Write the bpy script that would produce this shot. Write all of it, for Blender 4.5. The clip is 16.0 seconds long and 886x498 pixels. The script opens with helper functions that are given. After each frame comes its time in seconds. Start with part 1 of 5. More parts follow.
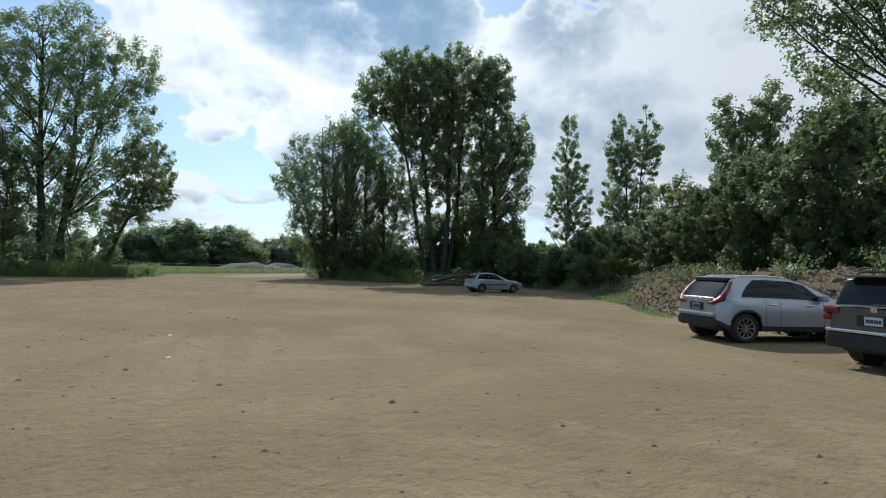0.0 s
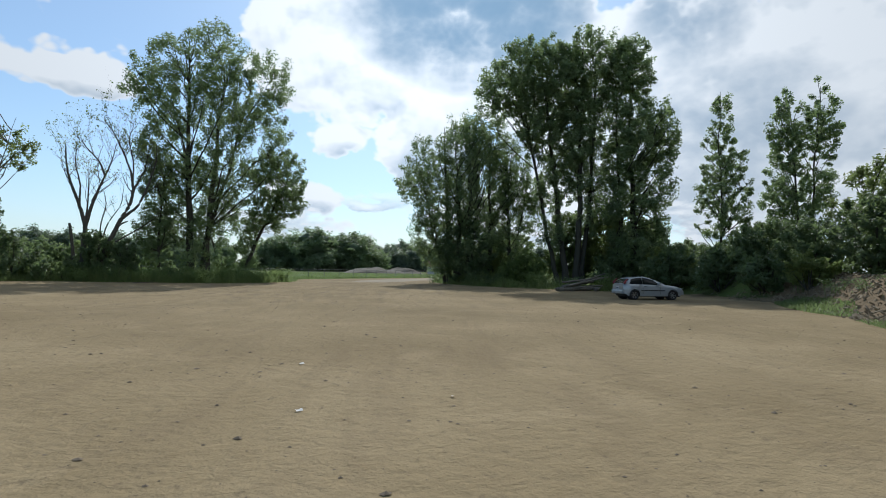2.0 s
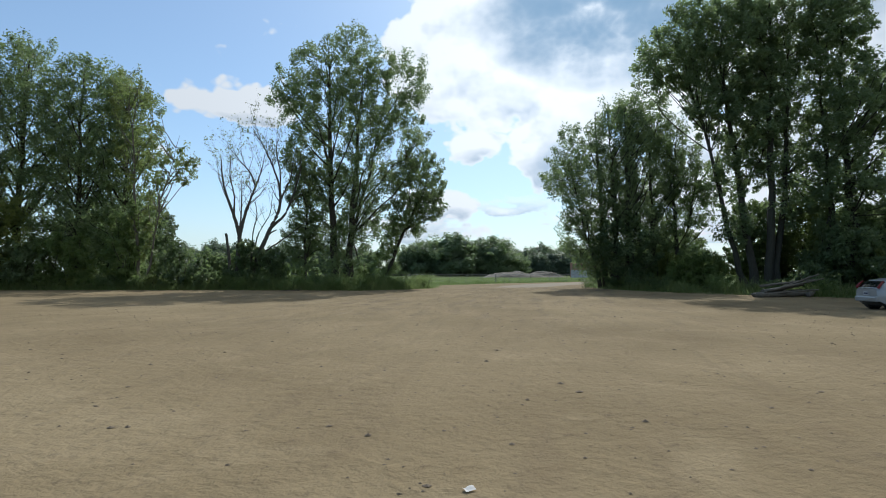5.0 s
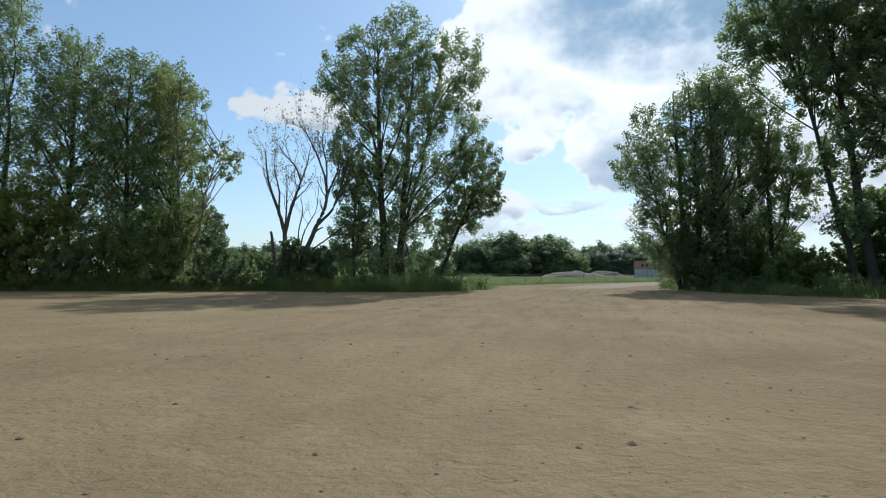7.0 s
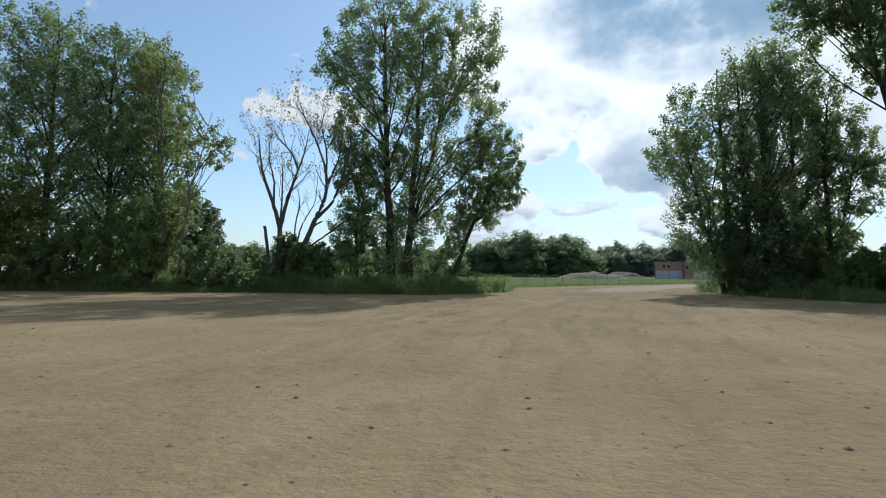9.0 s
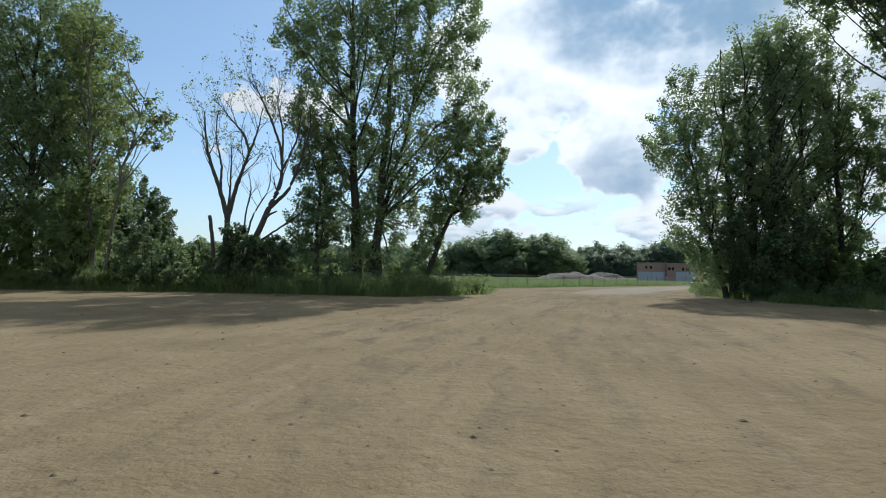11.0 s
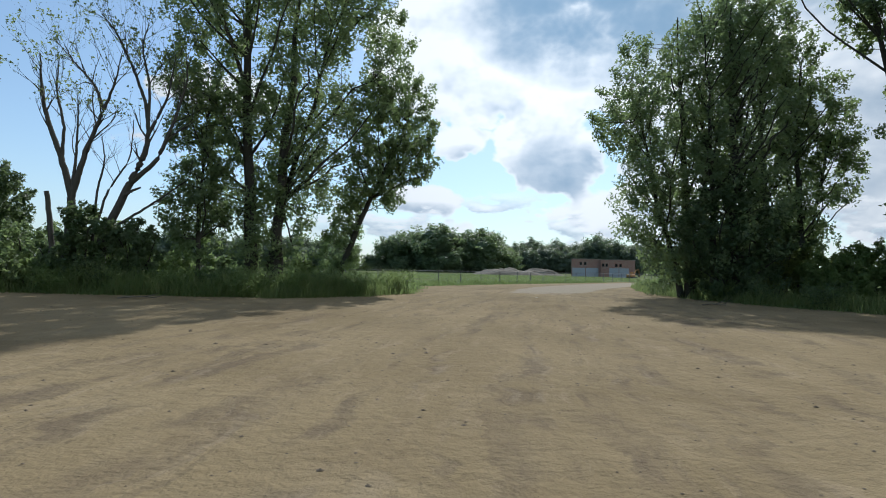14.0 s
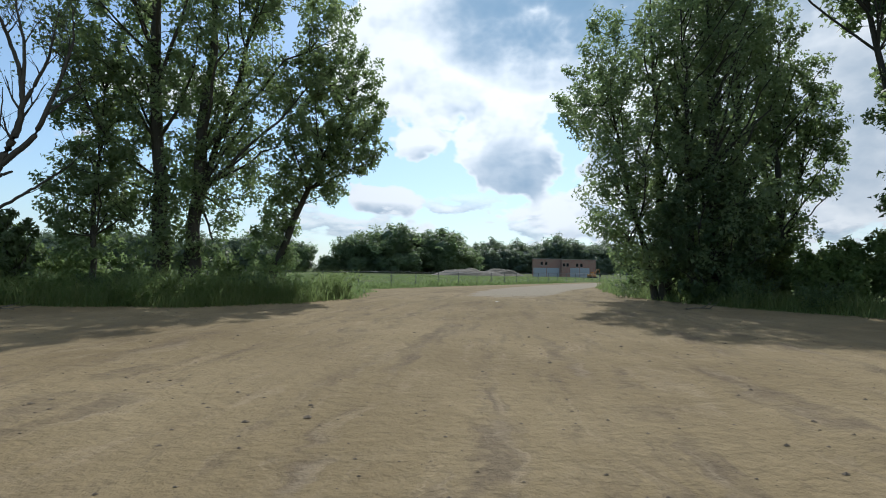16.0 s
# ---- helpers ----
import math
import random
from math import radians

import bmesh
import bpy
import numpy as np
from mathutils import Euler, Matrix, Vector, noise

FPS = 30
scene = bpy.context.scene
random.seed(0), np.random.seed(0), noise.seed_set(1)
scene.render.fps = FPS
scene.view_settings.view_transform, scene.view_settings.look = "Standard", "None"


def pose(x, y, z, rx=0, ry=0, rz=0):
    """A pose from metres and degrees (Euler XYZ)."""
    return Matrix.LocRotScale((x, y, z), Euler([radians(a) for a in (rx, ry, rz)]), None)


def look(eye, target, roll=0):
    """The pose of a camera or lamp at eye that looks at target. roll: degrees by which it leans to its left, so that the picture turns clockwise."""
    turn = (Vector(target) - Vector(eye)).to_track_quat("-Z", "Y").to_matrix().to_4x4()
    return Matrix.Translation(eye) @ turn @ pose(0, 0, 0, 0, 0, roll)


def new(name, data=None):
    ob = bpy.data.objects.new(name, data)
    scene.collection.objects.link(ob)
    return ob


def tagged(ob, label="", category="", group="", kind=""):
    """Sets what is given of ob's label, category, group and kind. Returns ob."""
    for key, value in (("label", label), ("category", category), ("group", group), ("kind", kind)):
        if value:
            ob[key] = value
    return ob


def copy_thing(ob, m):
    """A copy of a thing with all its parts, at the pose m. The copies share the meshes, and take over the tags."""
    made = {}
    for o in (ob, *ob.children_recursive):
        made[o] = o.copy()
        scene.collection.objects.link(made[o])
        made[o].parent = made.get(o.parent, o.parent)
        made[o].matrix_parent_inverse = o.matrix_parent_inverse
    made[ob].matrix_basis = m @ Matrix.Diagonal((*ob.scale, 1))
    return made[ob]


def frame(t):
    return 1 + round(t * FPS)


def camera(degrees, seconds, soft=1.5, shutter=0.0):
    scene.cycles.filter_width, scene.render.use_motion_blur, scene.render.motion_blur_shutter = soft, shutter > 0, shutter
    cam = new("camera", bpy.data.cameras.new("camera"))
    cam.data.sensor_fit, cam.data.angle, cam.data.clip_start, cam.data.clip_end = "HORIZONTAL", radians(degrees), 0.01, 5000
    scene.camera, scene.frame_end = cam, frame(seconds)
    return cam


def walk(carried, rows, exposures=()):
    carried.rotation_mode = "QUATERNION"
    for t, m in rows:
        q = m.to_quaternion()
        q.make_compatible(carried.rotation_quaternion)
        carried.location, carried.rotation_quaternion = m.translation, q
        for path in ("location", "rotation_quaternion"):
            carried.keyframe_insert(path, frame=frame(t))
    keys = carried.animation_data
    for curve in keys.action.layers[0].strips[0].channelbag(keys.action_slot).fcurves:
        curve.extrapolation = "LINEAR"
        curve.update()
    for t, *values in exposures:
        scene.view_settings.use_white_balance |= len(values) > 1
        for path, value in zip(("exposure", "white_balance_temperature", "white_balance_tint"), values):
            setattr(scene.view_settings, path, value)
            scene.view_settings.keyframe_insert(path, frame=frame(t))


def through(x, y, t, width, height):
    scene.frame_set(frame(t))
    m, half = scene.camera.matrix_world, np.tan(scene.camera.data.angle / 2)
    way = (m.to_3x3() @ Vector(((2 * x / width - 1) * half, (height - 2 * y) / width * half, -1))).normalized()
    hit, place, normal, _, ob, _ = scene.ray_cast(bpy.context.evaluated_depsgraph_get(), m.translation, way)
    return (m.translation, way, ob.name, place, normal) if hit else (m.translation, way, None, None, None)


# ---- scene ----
EV, KELVIN = -0.3, 5900
EYE = 1.65
cam = camera(79.4, 16.0, soft=1.0)
# seconds, x, y, heading, tilt, lean
PATH = [
    (0.0, -0.650, -13.877, -32.331, 2.117, -1.516),
    (0.5, -0.435, -12.854, -29.387, 2.148, -1.420),
    (1.0, -0.287, -11.860, -26.256, 2.129, -1.405),
    (1.5, -0.263, -10.947, -23.145, 2.163, -1.247),
    (2.0, -0.274, -10.002, -20.038, 2.243, -1.056),
    (2.5, -0.188, -9.087, -17.007, 2.279, -0.741),
    (3.0, -0.101, -8.183, -14.226, 2.353, -0.541),
    (3.5, -0.035, -7.363, -11.724, 2.402, -0.354),
    (4.0, -0.005, -6.502, -9.483, 2.443, -0.218),
    (4.5, 0.046, -5.627, -7.336, 2.509, -0.164),
    (7.0, 0.000, 0.000, 0.400, 2.505, -0.016),
    (7.5, -0.053, 1.280, 1.151, 2.495, -0.056),
    (8.0, -0.103, 2.605, 1.606, 2.456, -0.153),
    (8.5, -0.113, 3.949, 1.783, 2.477, -0.254),
    (9.0, -0.078, 5.314, 1.729, 2.518, -0.355),
    (11.5, 0.493, 11.681, -1.340, 2.402, -0.923),
    (12.0, 0.644, 12.862, -2.342, 2.391, -0.843),
    (12.5, 0.861, 13.972, -3.490, 2.408, -0.919),
    (13.0, 1.128, 15.048, -4.680, 2.293, -1.101),
    (13.5, 1.412, 16.109, -5.966, 2.147, -1.212),
    (14.0, 1.723, 17.205, -7.256, 2.060, -1.189),
    (14.5, 2.013, 18.250, -8.465, 2.038, -1.109),
    (15.0, 2.322, 19.296, -9.562, 2.090, -1.025),
    (15.5, 2.683, 20.356, -10.531, 2.178, -0.884),
    (16.0, 3.012, 21.440, -11.386, 2.221, -0.826),
]
walk(cam, [(t, pose(x, y, EYE, 90 + tilt, lean, heading)) for t, x, y, heading, tilt, lean in PATH], [(0.0, EV, KELVIN, 10), (16.0, EV, KELVIN, 10)])

# ---------------------------------------------------------------- light
SUN_AZ, SUN_EL = radians(19.0), radians(42.0)      # clockwise from +y, height
sun_dir = Vector((math.sin(SUN_AZ) * math.cos(SUN_EL), math.cos(SUN_AZ) * math.cos(SUN_EL), math.sin(SUN_EL)))
sun = new("sun", bpy.data.lights.new("sun", "SUN"))
sun.data.energy, sun.data.angle, sun.data.color = 4.8, radians(0.6), (1.0, 0.95, 0.86)
sun.matrix_basis = look(sun_dir * 300, (0, 0, 0))


class Nodes:
    """Short hand for building a node tree."""

    def __init__(self, tree):
        self.tree = tree
        tree.nodes.clear()

    def add(self, kind, out=0, **given):
        n = self.tree.nodes.new(kind)
        for key, value in given.items():
            if key.startswith("i_"):
                self.plug(value, n.inputs[int(key[2:])])
            elif key.startswith("n_"):
                self.plug(value, n.inputs[key[2:].replace("_", " ")])
            else:
                setattr(n, key, value)
        return n.outputs[out]

    def plug(self, value, socket):
        if isinstance(value, bpy.types.NodeSocket):
            self.tree.links.new(value, socket)
        else:
            socket.default_value = value

    def math(self, op, a, b=0.0, c=0.0, clamp=False):
        return self.add("ShaderNodeMath", operation=op, use_clamp=clamp, i_0=a, i_1=b, i_2=c)

    def vec(self, op, a, b=(0, 0, 0)):
        return self.add("ShaderNodeVectorMath", 1 if op in ("DOT_PRODUCT", "LENGTH", "DISTANCE") else 0, operation=op, i_0=a, i_1=b)

    def xyz(self, x=0.0, y=0.0, z=0.0):
        return self.add("ShaderNodeCombineXYZ", i_0=x, i_1=y, i_2=z)

    def noise(self, vector, scale, detail=4.0, rough=0.55, warp=0.0):
        return self.add("ShaderNodeTexNoise", n_Vector=vector, n_Scale=scale, n_Detail=detail, n_Roughness=rough, n_Distortion=warp)

    def ramp(self, fac, *stops):
        n = self.tree.nodes.new("ShaderNodeValToRGB")
        self.plug(fac, n.inputs[0])
        e = n.color_ramp.elements
        while len(e) < len(stops):
            e.new(0.5)
        for k, (at, c) in zip(e, stops):
            k.position, k.color = at, (*((c,) * 3 if isinstance(c, float) else c), 1)
        return n.outputs[0]

    def step(self, value, a, b):
        return self.add("ShaderNodeMapRange", interpolation_type="SMOOTHSTEP", i_0=value, i_1=a, i_2=b)

    def mix(self, fac, a, b, mode="MIX"):
        n = self.tree.nodes.new("ShaderNodeMix")
        n.data_type, n.blend_type = "RGBA", mode
        for v, k in ((fac, 0), (a, 6), (b, 7)):
            if isinstance(v, tuple) and len(v) == 3:
                v = (*v, 1)
            self.plug(v, n.inputs[k])
        return n.outputs[2]


def build_sky():
    world = bpy.data.worlds.new("sky")
    scene.world = world
    world.use_nodes = True
    g = Nodes(world.node_tree)
    d = g.add("ShaderNodeTexCoord")
    sep = g.tree.nodes.new("ShaderNodeSeparateXYZ")
    g.plug(d, sep.inputs[0])
    x, y, z = sep.outputs
    air = g.add("ShaderNodeTexSky", sky_type="NISHITA", sun_disc=False, sun_elevation=SUN_EL, sun_rotation=SUN_AZ, air_density=1.0, dust_density=0.6, ozone_density=1.3)
    # cloud field on angles, in degrees
    az = g.math("MULTIPLY", g.math("ARCTAN2", x, y), 57.3)
    el0 = g.math("MULTIPLY", g.math("ARCSINE", z), 57.3)
    big = g.noise(g.xyz(g.math("MULTIPLY", az, 0.033), g.math("MULTIPLY", el0, 0.048), 2.0), 1.0, 3.0, 0.5)

    def total(*them):
        out = them[0]
        for b in them[1:]:
            out = g.math("ADD", out, b)
        return out

    def field(up):
        """Density of the heaped clouds, up degrees above the point: mass, fine heaps."""
        el = g.math("ADD", el0, up)

        def blob(a, e, ra, re, k=1.0):
            u = g.math("DIVIDE", g.math("SUBTRACT", az, a), ra)
            v = g.math("DIVIDE", g.math("SUBTRACT", el, e), re)
            return g.math("MULTIPLY", g.math("SUBTRACT", 1.0, g.math("ADD", g.math("MULTIPLY", u, u), g.math("MULTIPLY", v, v)), clamp=True), k)
        flat = g.xyz(g.math("MULTIPLY", az, 0.10), g.math("MULTIPLY", el, 0.135), 0.0)
        bent = g.vec("ADD", flat, g.vec("MULTIPLY", g.vec("SUBTRACT", g.add("ShaderNodeTexNoise", 1, n_Vector=flat, n_Scale=1.7, n_Detail=3.0), (0.5, 0.5, 0.5)), (0.32, 0.32, 0.0)))
        mass = g.noise(flat, 1.15, 4.0, 0.5, 0.1)
        heaps = g.math("SUBTRACT", 0.62, total(*[g.math("MULTIPLY", g.add("ShaderNodeTexVoronoi", feature="SMOOTH_F1", voronoi_dimensions="2D", n_Vector=bent, n_Scale=sc, n_Smoothness=0.35), k) for sc, k in ((2.1, 0.55), (4.9, 0.30), (11.0, 0.17))]))
        cover = total(blob(-17.0, 16.6, 7.0, 2.8, 0.95), blob(-13.5, 15.8, 4.4, 2.0, 0.5), blob(7, 22, 10, 8), blob(18, 19, 7, 5), blob(25, 24.5, 11, 6), blob(18.5, 12.8, 6.6, 5.2, 0.9), blob(8.5, 13.0, 3.8, 2.2, 0.8), blob(5.5, 7.2, 5.2, 2.0, 0.95), blob(28, 6.0, 10, 3.0),
                      blob(19, 28.5, 18, 7), blob(50, 17, 17, 15), blob(68, 18, 16, 14), blob(38, 10, 16, 5), blob(32, 20, 10, 8, 0.9), blob(12.8, 8.5, 2.8, 3.0, -0.5))
        cover = g.math("ADD", g.math("MULTIPLY", cover, 0.42), g.math("SUBTRACT", g.math("MULTIPLY", g.step(az, 55.0, 80.0), 0.2), g.math("MULTIPLY", g.math("SUBTRACT", 1.0, g.step(az, -8.0, 5.0)), 0.13)))
        dens = total(g.math("MULTIPLY", mass, 0.85), g.math("MULTIPLY", big, 0.30), cover)
        return dens, heaps, mass, blob

    dens, heaps, mass, blob = field(0.0)
    over, heaps_over, _, _ = field(1.5)
    full = g.math("MULTIPLY_ADD", heaps, 0.42, dens)
    mask = g.step(full, 0.69, 0.78)
    thick = g.step(full, 0.80, 1.25)
    relief = g.math("MULTIPLY_ADD", g.math("SUBTRACT", dens, over), 1.5, g.math("MULTIPLY", g.math("SUBTRACT", heaps, heaps_over), g.math("MULTIPLY_ADD", thick, -0.50, 0.75)))
    dark = total(blob(23, 26.5, 15, 8.5, 2.3), blob(47, 14, 12, 8, 0.65), blob(19.0, 10.4, 6.4, 3.8, 0.85), blob(5.2, 6.0, 5.4, 1.6, 0.9), blob(9.0, 11.8, 3.2, 1.6, 0.6), blob(30, 12, 12, 4, 0.35), blob(45, 24.5, 7, 5, 1.1), blob(26, 12, 5, 3, 0.7))
    shade = g.math("SUBTRACT", g.math("ADD", g.math("MULTIPLY_ADD", thick, 0.03, 0.02), g.math("MULTIPLY", dark, g.math("MULTIPLY_ADD", heaps, 1.5, g.math("MULTIPLY_ADD", mass, 1.9, -0.45)))), relief)
    veil = g.noise(g.xyz(g.math("MULTIPLY", az, 0.11), g.math("MULTIPLY", el0, 0.17), 8.0), 1.6, 6.0, 0.6, 0.1)
    shade = g.math("ADD", shade, g.math("MULTIPLY", g.math("SUBTRACT", veil, 0.46), g.math("MULTIPLY_ADD", dark, 1.2, g.math("MULTIPLY", thick, 0.6))))
    shade = g.math("TANH", g.math("MULTIPLY", g.math("MAXIMUM", shade, 0.0), 0.95))
    shade = g.math("MULTIPLY", shade, g.step(full, 0.70, 0.86))
    # belt of small heaped clouds above the horizon
    low = g.xyz(g.math("MULTIPLY", az, 0.15), g.math("MULTIPLY", el0, 0.34), 5.0)
    heap = g.noise(low, 1.0, 7.0, 0.56, 0.15)
    above = g.noise(g.vec("ADD", low, (0.04, 0.16, 0.0)), 1.0, 4.0, 0.5, 0.15)
    belt = g.math("MULTIPLY", g.step(el0, 0.5, 3.0), g.math("SUBTRACT", 1.0, g.step(el0, 6.0, 9.0)))
    low_mask = g.math("MULTIPLY", g.step(heap, 0.49, 0.56), g.math("MULTIPLY", belt, g.step(az, -14.0, 0.0)))
    low_shade = g.math("MULTIPLY_ADD", g.math("SUBTRACT", above, heap), 3.6, 0.30, clamp=True)
    shade = g.math("ADD", g.math("MULTIPLY", shade, g.math("SUBTRACT", 1.0, low_mask)), g.math("MULTIPLY", low_shade, low_mask))
    mask = g.math("MAXIMUM", mask, g.math("MULTIPLY", low_mask, 0.85))
    glow = g.math("POWER", g.math("MAXIMUM", g.vec("DOT_PRODUCT", d, tuple(Vector((math.sin(SUN_AZ) * math.cos(radians(25)), math.cos(SUN_AZ) * math.cos(radians(25)), math.sin(radians(25)))))), 0.0), 9.0)
    white = g.mix(shade, (0.97, 1.0, 1.0), (0.245, 0.380, 0.515))
    white = g.vec("SCALE", white)
    g.plug(g.math("MULTIPLY_ADD", glow, 0.50, 0.88), white.node.inputs[3])
    air = g.vec("SCALE", g.vec("MULTIPLY", air, (0.88, 1.0, 1.0)))
    air.node.inputs[3].default_value = SKY
    # pale haze low down
    haze = g.math("POWER", g.math("SUBTRACT", 1.0, g.math("MAXIMUM", z, 0.0), clamp=True), 9.0)
    air = g.mix(g.math("MULTIPLY_ADD", haze, 0.56, 0.16), air, (0.72, 0.82, 0.90))
    out = g.add("ShaderNodeBackground", i_0=g.mix(mask, air, white), i_1=1.0)
    g.tree.links.new(out, g.tree.nodes.new("ShaderNodeOutputWorld").inputs[0])


SKY = 0.155
build_sky()


# ---------------------------------------------------------------- materials
def material(name):
    m = bpy.data.materials.new(name)
    m.use_nodes = True
    return m, Nodes(m.node_tree)


def finish(m, g, shader):
    g.tree.links.new(shader, g.tree.nodes.new("ShaderNodeOutputMaterial").inputs[0])
    return m


def place(g):
    return g.add("ShaderNodeTexCoord", 3)


def bump(g, height, strength=0.5, distance=0.02):
    return g.add("ShaderNodeBump", n_Height=height, n_Strength=strength, n_Distance=distance)


def leaf_material(name, dark, mid, light, through=0.42):
    m, g = material(name)
    island = g.add("ShaderNodeNewGeometry", 8)
    ob = g.add("ShaderNodeObjectInfo", 5)
    patch = g.noise(place(g), 0.45, 3.0)
    patch = g.math("MULTIPLY_ADD", g.noise(place(g), 2.2, 2.0), 0.5, g.math("MULTIPLY", patch, 0.5))
    fac = g.math("ADD", g.math("MULTIPLY", island, 0.45), g.math("ADD", g.math("MULTIPLY", patch, 0.6), g.math("MULTIPLY", ob, 0.25)))
    c = g.ramp(fac, (0.25, dark), (0.65, mid), (1.0, light))
    face = g.add("ShaderNodeBsdfPrincipled", n_Base_Color=c, n_Roughness=0.5, n_Specular_IOR_Level=0.34)
    back = g.add("ShaderNodeBsdfTranslucent", i_0=g.mix(0.7, c, (0.30, 0.40, 0.15)))
    return finish(m, g, g.add("ShaderNodeMixShader", i_0=through, i_1=face, i_2=back))


LEAF = leaf_material("cottonwood_leaf", (0.080, 0.118, 0.066), (0.136, 0.186, 0.098), (0.198, 0.248, 0.125), 0.58)
# darker copy of the leaf: undergrowth shade is put into its colour
LEAF_SHADED = leaf_material("shaded_leaf", (0.026, 0.048, 0.022), (0.046, 0.080, 0.034), (0.078, 0.120, 0.050), 0.34)
# thicket leaf, half darkened to carry the shade above the bank
LEAF_MID = leaf_material("shaded_thicket_leaf", (0.040, 0.066, 0.032), (0.070, 0.108, 0.050), (0.108, 0.150, 0.066), 0.40)
LEAF_WARM = leaf_material("yellowing_sunlit_leaf", (0.085, 0.108, 0.026), (0.150, 0.172, 0.040), (0.212, 0.212, 0.060), 0.55)
LEAF_BUSH = leaf_material("bush_leaf", (0.062, 0.098, 0.030), (0.112, 0.162, 0.048), (0.165, 0.212, 0.066), 0.54)
# distance haze put into the leaf colours: bluer, the nearer wood paler too
LEAF_FAR = leaf_material("hazed_far_leaf", (0.092, 0.138, 0.090), (0.132, 0.186, 0.116), (0.184, 0.240, 0.148), 0.58)
LEAF_FAR_DARK = leaf_material("hazed_far_dark_leaf", (0.070, 0.105, 0.085), (0.095, 0.135, 0.108), (0.120, 0.165, 0.130), 0.40)
GRASS = leaf_material("tall_grass", (0.052, 0.088, 0.028), (0.100, 0.142, 0.042), (0.175, 0.180, 0.074), 0.54)


def bark_material(name, a, b):
    m, g = material(name)
    p = place(g)
    ridges = g.noise(g.vec("MULTIPLY", p, (1, 1, 0.18)), 14.0, 6.0, 0.65)
    c = g.mix(g.noise(p, 0.9, 3.0), g.ramp(ridges, (0.3, a), (0.7, b)), (0.050, 0.052, 0.034), "MIX")
    return finish(m, g, g.add("ShaderNodeBsdfPrincipled", n_Base_Color=c, n_Roughness=0.9, n_Normal=bump(g, ridges, 0.8, 0.04)))


BARK = bark_material("grey_bark", (0.026, 0.023, 0.019), (0.075, 0.066, 0.056))
DEADWOOD = bark_material("bleached_dead_wood", (0.10, 0.085, 0.07), (0.30, 0.265, 0.22))
SNAG = bark_material("weathered_snag_wood", (0.036, 0.031, 0.027), (0.115, 0.10, 0.087))


def ground_material():
    m, g = material("dusty_ground")
    p = place(g)
    grass = g.add("ShaderNodeAttribute", 2, attribute_name="grass")
    road = g.add("ShaderNodeAttribute", 2, attribute_name="road")
    bank = g.add("ShaderNodeAttribute", 2, attribute_name="bank")
    fine, mid, wide = g.noise(p, 26.0, 6.0, 0.6), g.noise(p, 2.2, 5.0, 0.6), g.noise(p, 0.16, 4.0, 0.55, 0.4)
    turned = g.add("ShaderNodeMapping", n_Vector=p, n_Rotation=(0, 0, radians(17)))
    streak = g.noise(g.vec("MULTIPLY", turned, (1.0, 0.16, 1.0)), 1.3, 5.0, 0.62, 0.9)
    sand = g.ramp(wide, (0.30, (0.186, 0.142, 0.079)), (0.5, (0.230, 0.178, 0.101)), (0.72, (0.275, 0.216, 0.126)))
    sand = g.mix(g.math("MULTIPLY", g.step(streak, 0.50, 0.66), 0.26), sand, (0.165, 0.124, 0.076))
    sand = g.mix(g.math("MULTIPLY", g.step(mid, 0.48, 0.70), 0.26), sand, (0.185, 0.136, 0.074))
    patch = g.noise(p, 0.55, 5.0, 0.65, 0.6)
    sand = g.mix(g.math("MULTIPLY", g.step(patch, 0.50, 0.70), 0.34), sand, (0.320, 0.254, 0.152))
    # wheel tracks that follow the way out of the lot, worn away in patches
    across = g.add("ShaderNodeAttribute", 2, attribute_name="across")
    yy = g.tree.nodes.new("ShaderNodeSeparateXYZ")
    g.plug(p, yy.inputs[0])
    lane = g.xyz(g.math("MULTIPLY_ADD", patch, 1.3, across), g.math("MULTIPLY", yy.outputs[1], 0.085), 0.0)
    wheel = g.noise(lane, 1.5, 5.0, 0.66, 0.5)
    tread = g.noise(g.vec("ADD", lane, (9.0, 3.0, 0.0)), 3.4, 5.0, 0.66, 0.5)
    used = g.math("MULTIPLY", g.step(yy.outputs[1], 2.0, 26.0), g.math("SUBTRACT", 1.0, g.step(g.math("ABSOLUTE", across), 6.0, 13.0)))
    used = g.math("MULTIPLY", used, g.step(g.noise(p, 0.8, 4.0, 0.6), 0.36, 0.60))
    sand = g.mix(g.math("MULTIPLY", g.math("MULTIPLY", g.step(wheel, 0.47, 0.63), used), 0.68), sand, (0.124, 0.096, 0.068))
    sand = g.mix(g.math("MULTIPLY", g.math("MULTIPLY", g.step(tread, 0.52, 0.66), used), 0.36), sand, (0.33, 0.265, 0.18))
    crumbs = g.noise(p, 4.6, 6.0, 0.68)
    sand = g.mix(g.math("MULTIPLY", g.step(crumbs, 0.57, 0.70), 0.55), sand, (0.112, 0.086, 0.058))
    sand = g.mix(0.2, sand, g.ramp(fine, (0.25, 0.30), (0.6, 0.62)), "OVERLAY")
    gravel = g.mix(g.noise(p, 1.1, 5.0), (0.240, 0.203, 0.148), (0.305, 0.262, 0.198))
    turf = g.mix(g.noise(p, 0.7, 5.0, 0.6), (0.060, 0.090, 0.028), (0.104, 0.134, 0.042))
    turf = g.mix(g.math("MULTIPLY", g.step(g.noise(p, 0.13, 3.0), 0.5, 0.66), 0.55), turf, (0.175, 0.160, 0.075))
    clay = g.mix(g.noise(p, 1.6, 6.0, 0.7), (0.100, 0.075, 0.048), (0.235, 0.178, 0.110))
